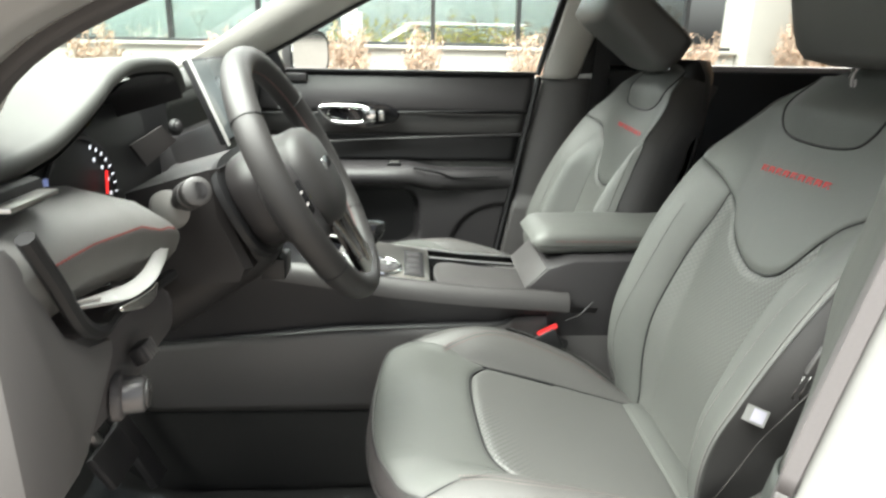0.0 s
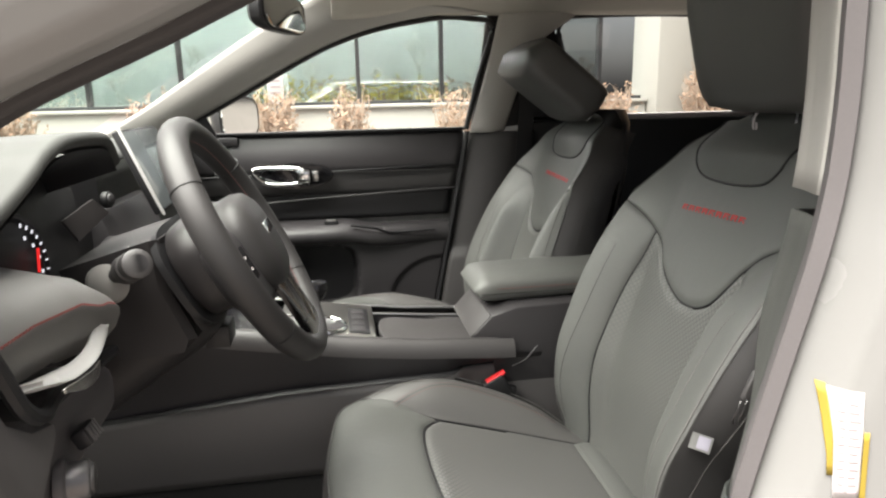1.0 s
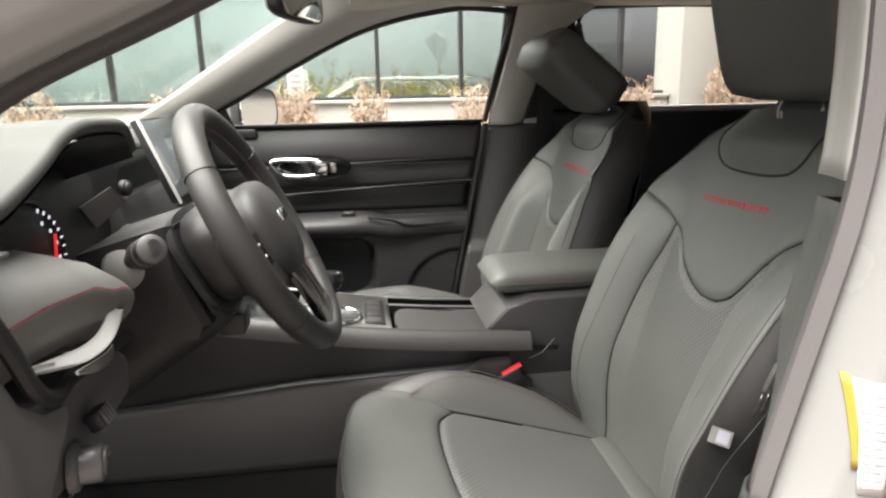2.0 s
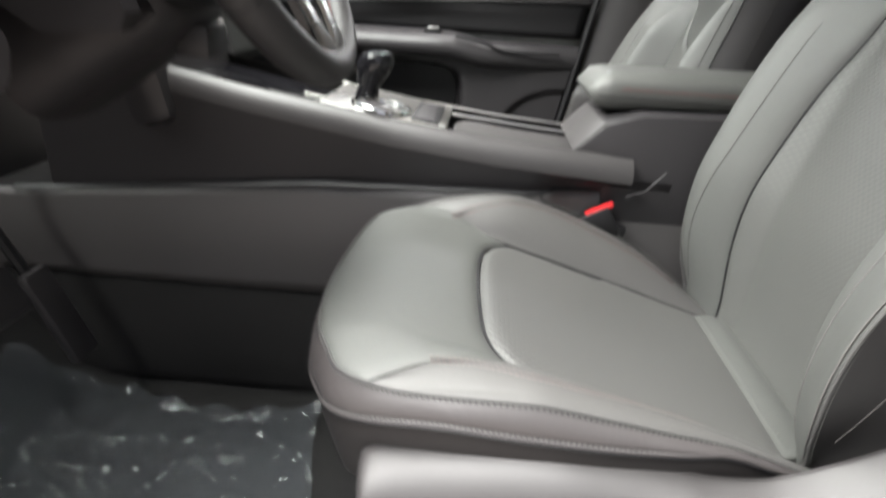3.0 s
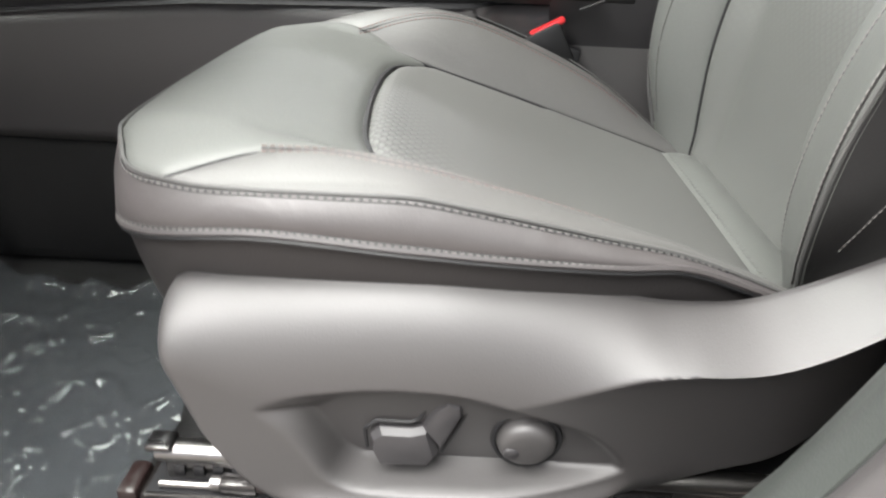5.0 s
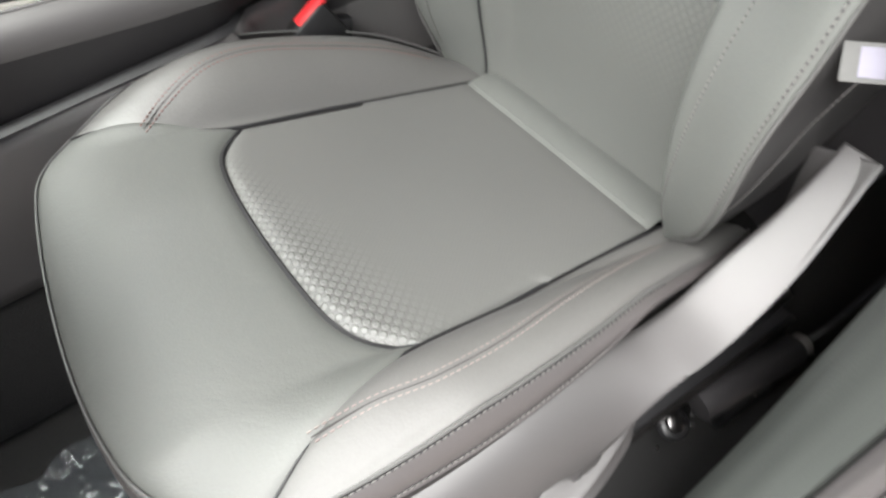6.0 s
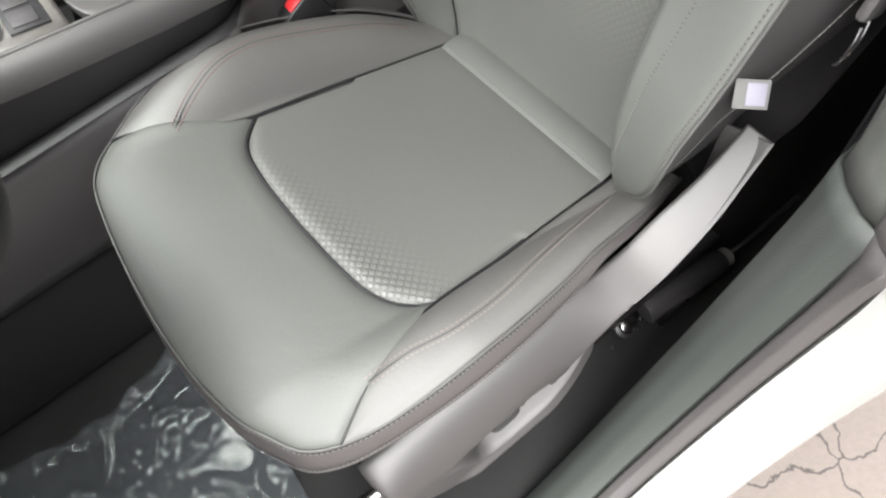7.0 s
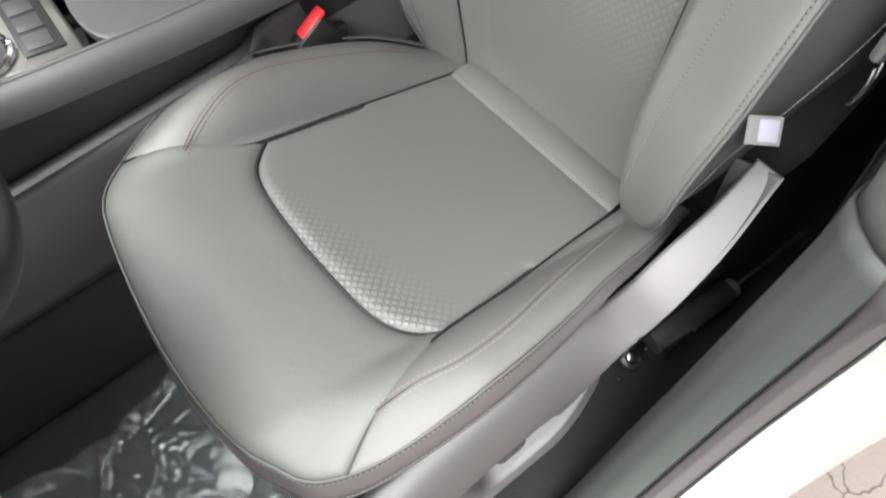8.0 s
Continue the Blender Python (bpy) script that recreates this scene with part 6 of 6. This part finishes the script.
tube("inner_seam", [wp(math.cos(a) * (RIMR - 0.0172), math.sin(a) * (RIMR - 0.0172), 0.002) for a in [2 * math.pi * i / 96 for i in range(96)]], 0.0010, SEAT_THREAD, whl, "dull red seam inside the rim", n=6, closed=True, up=(0.888, 0, 0.458))
for a in (0.62, 2.52, 3.75, 5.67):
    tube("rim_seam", [wp(math.cos(a) * (RIMR + 0.0178 * math.cos(t)), math.sin(a) * (RIMR + 0.0178 * math.cos(t)), 0.0193 * math.sin(t)) for t in np.linspace(0, 2 * math.pi, 21)[:-1]], 0.0009, BLACK, whl, n=5, closed=True, up=(0, 1, 0.3))
hubr = []
for w, e in ((-0.03, 0.85), (-0.02, 1.0), (0.005, 1.0), (0.018, 0.93), (0.026, 0.75), (0.030, 0.4), (0.031, 0.05)):
    hubr.append([wp(x, y - 0.004, w) for x, y in sq(0.082 * e, 0.070 * e, 36, 0.75)])
for sg in (-1, 1):
    loft("spoke_housing", [[wp(sg * r, b0 + y, c0 + z) for y, z in sq(hb, hc, 28, 0.6)] for r, b0, hb, c0, hc in ((0.045, -0.018, 0.064, -0.020, 0.026), (0.08, -0.018, 0.058, -0.020, 0.026), (0.112, -0.013, 0.048, -0.018, 0.023), (0.138, -0.006, 0.036, -0.014, 0.018), (0.157, 0.0, 0.024, -0.006, 0.011))], PLASTIC, whl, "dark plastic spoke housing", sharp=60)
loft("back_cover", [[wp(x, y + 0.005, c) for x, y in sq(w, h, 40, 0.62)] for c, w, h in ((-0.074, 0.104, 0.058), (-0.070, 0.110, 0.064), (-0.050, 0.114, 0.067), (-0.028, 0.112, 0.064), (-0.012, 0.100, 0.056), (-0.004, 0.08, 0.045))], COLUMN, whl, "dark plastic cover behind the wheel hub", sharp=50)
# solid black ring stands in for the shadow between cover and column
loft("cover_gap", [[wp(x, y + 0.005, c) for x, y in sq(w, h, 40, 0.62)] for c, w, h in ((-0.086, 0.100, 0.055), (-0.085, 0.118, 0.071), (-0.076, 0.119, 0.072), (-0.074, 0.104, 0.058))], BLACK, whl, "black ring for the shadow in the gap behind the cover", sharp=30)
loft("airbag_cover", hubr, WHEEL_LEATHER, whl, "grained black airbag cover", sharp=60)
bdg = box("badge", (-0.022, -0.008, 0.0), (0.022, 0.008, 0.003), CHROME, whl, "small chrome badge plate", bev=0.0015)
bdg.data.transform(Matrix.Translation(wp(0, 0.006, 0.029)) @ Matrix((WY, WU, WN)).transposed().to_4x4())
for sg in (-1, 1):
    swp = box("switch_pad", (sg * 0.112 - 0.022, -0.034, 0.000), (sg * 0.112 + 0.022, 0.012, 0.0065), GLOSS_BLACK, whl, bev=0.003)
    swp.data.transform(Matrix.Translation(WC) @ Matrix((WY, WU, WN)).transposed().to_4x4())
    for q in (-0.012, 0.004):
        kk = box("switch_icon", (sg * 0.112 - 0.007, q - 0.008, 0.006), (sg * 0.112 + 0.005, q - 0.005, 0.0072), LABEL_WHITE, swp, bev=0.0)
        kk.data.transform(Matrix.Translation(WC) @ Matrix((WY, WU, WN)).transposed().to_4x4())
    loft("lower_spoke", [[wp(sg * x0 + w * math.cos(t), y0, c0 + 0.004 * math.sin(t)) for t in [2 * math.pi * j / 14 for j in range(14)]] for x0, w, y0, c0 in ((0.042, 0.012, -0.045, 0.006), (0.036, 0.012, -0.08, 0.010), (0.030, 0.014, -0.115, 0.012), (0.024, 0.022, -0.142, 0.013), (0.016, 0.030, -0.156, 0.010))], SILVER, whl, "satin silver lower spoke")
loft("lower_infill", [[wp(0.022 * x, y0, 0.004 * z) for x, z in ((-1, -1), (1, -1), (1, 1), (-1, 1))] for y0 in (-0.055, -0.155)], GLOSS_BLACK, whl)

# ---- floor things ----
def sheet_plastic():
    m = bpy.data.materials.new("clear_film")
    m.use_nodes = True
    n, l = m.node_tree.nodes, m.node_tree.links
    n.remove(n["Principled BSDF"])
    tr_, gl, df, m1, m2 = n.new("ShaderNodeBsdfTransparent"), n.new("ShaderNodeBsdfGlossy"), n.new("ShaderNodeBsdfDiffuse"), n.new("ShaderNodeMixShader"), n.new("ShaderNodeMixShader")
    gl.inputs["Roughness"].default_value = 0.07
    # bluish diffuse veil stands in for sky mirrored in the film
    df.inputs[0].default_value = (0.27, 0.31, 0.34, 1)
    m1.inputs[0].default_value = 0.088
    l.new(tr_.outputs[0], m1.inputs[1])
    l.new(df.outputs[0], m1.inputs[2])
    l.new(m1.outputs[0], m2.inputs[1])
    l.new(gl.outputs[0], m2.inputs[2])
    fr = n.new("ShaderNodeFresnel")
    fr.inputs["IOR"].default_value = 1.5
    half = n.new("ShaderNodeMath")
    half.operation = 'MULTIPLY'
    half.inputs[1].default_value = 0.68
    l.new(fr.outputs[0], half.inputs[0])
    l.new(half.outputs[0], m2.inputs[0])
    co, ns, bp_ = n.new("ShaderNodeTexCoord"), n.new("ShaderNodeTexNoise"), n.new("ShaderNodeBump")
    ns.inputs["Scale"].default_value, ns.inputs["Detail"].default_value, ns.inputs["Distortion"].default_value = 70, 3, 2.0
    bp_.inputs["Strength"].default_value, bp_.inputs["Distance"].default_value = 0.10, 0.0015
    l.new(co.outputs["Object"], ns.inputs["Vector"])
    l.new(ns.outputs["Fac"], bp_.inputs["Height"])
    l.new(bp_.outputs[0], gl.inputs["Normal"])
    l.new(m2.outputs[0], n["Material Output"].inputs[0])
    return m


FILM = sheet_plastic()


def film(u, v):
    x = -0.98 + 0.475 * u + 0.02 * math.sin(v * 5) * sstep(0.5, 1, u)
    y = -0.60 + 0.385 * v + 0.02 * math.sin(u * 7)
    c = Vector((x * 9, y * 9, 0))
    crease = lambda q, k: max(0.0, 1 - abs(noise.noise(q)) * k) ** 2
    z = FLOOR + 0.010 + 0.006 * abs(noise.noise(c * 0.7)) + 0.0045 * crease(c * 1.1, 9) + 0.0042 * crease(Vector((x * 40, y * 9, 3.0)), 10) * sstep(-0.25, 0.15, noise.noise(c * 0.5)) + 0.0020 * crease(c * 3.3, 11)
    z += 0.22 * sstep(-0.85, -1.2, x) + 0.012 * sstep(0.94, 1.0, v) * (0.5 + 0.5 * math.sin(u * 40)) + 0.010 * sstep(0.96, 1.0, u) * (0.5 + 0.5 * math.sin(v * 30))
    return Vector((x, y, z))


tagged(patch("plastic_sheet", film, 170, 150, FILM), "crumpled clear protective plastic sheet lying on the carpet", "plastic sheet")
ped = thing("brake_pedal", (-0.90, -0.38, 0.6), "dark rubber brake pedal on a steel arm", "pedal", "pedals")
box("pad", (-0.862, -0.43, 0.70), (-0.848, -0.34, 0.76), PLASTIC, ped, bev=0.005, turn=(0, -30, 0))
tube("arm", [(-0.868, -0.385, 0.74), (-0.93, -0.385, 0.86), (-1.02, -0.385, 1.0)], 0.009, STEEL, ped)
acc = thing("accelerator_pedal", (-0.92, -0.22, 0.5), "dark rubber accelerator pedal on a thin arm", "pedal", "pedals")
box("pad", (-0.90, -0.25, 0.56), (-0.885, -0.20, 0.70), PLASTIC, acc, bev=0.005, turn=(0, -25, 0))
tube("arm", [(-0.925, -0.225, 0.68), (-0.99, -0.225, 0.80), (-1.05, -0.225, 0.95)], 0.008, BLACK, acc)

# information label on the white pillar
lab = thing("pillar_label", (-0.02, -0.82, 1.03), "white and yellow information label stuck on white paint", "label")


def on_pillar(name, x0, x1, z0, z1, m, lift, parent):
    """A thin sticker that follows the pillar's rounded skin."""
    def f(u, v):
        z = z0 + (z1 - z0) * v
        x = x0 + (x1 - x0) * u - 0.06 * (z - 1.05)
        o = x - interp(z, (0.80, 0.93, 1.06, 1.22), (-0.087, -0.057, -0.034, -0.006))
        y = interp(o, (0.0, 0.003, 0.012, 0.022, 0.04, 0.08, 0.13), (-0.746, -0.757, -0.775, -0.790, -0.800, -0.812, -0.818)) + interp(z, (0.75, 1.0, 1.2), (0.010, -0.006, -0.020))
        return Vector((x, y - 0.0012 - lift, z))
    return patch(name, f, 8, 8, m, parent, solid=0.0006)


on_pillar("paper", -0.0150, 0.0052, 0.985, 1.088, LABEL_WHITE, 0.0, lab)
on_pillar("yellow_band", -0.0195, -0.0152, 1.008, 1.090, YELLOW, 0.0008, lab)
on_pillar("yellow_band", 0.0054, 0.0098, 0.982, 1.052, YELLOW, 0.0008, lab)
for i in range(12):
    on_pillar("text_bar", -0.0130 + 0.0008 * (i % 3), -0.0070 - 0.001 * (i % 2), 0.992 + 0.0076 * i, 0.9935 + 0.0076 * i, INK, 0.0008, lab)
    on_pillar("text_bar", -0.0050 + 0.0006 * (i % 2), 0.0030 - 0.001 * (i % 3), 0.992 + 0.0076 * i, 0.9935 + 0.0076 * i, INK, 0.0008, lab)
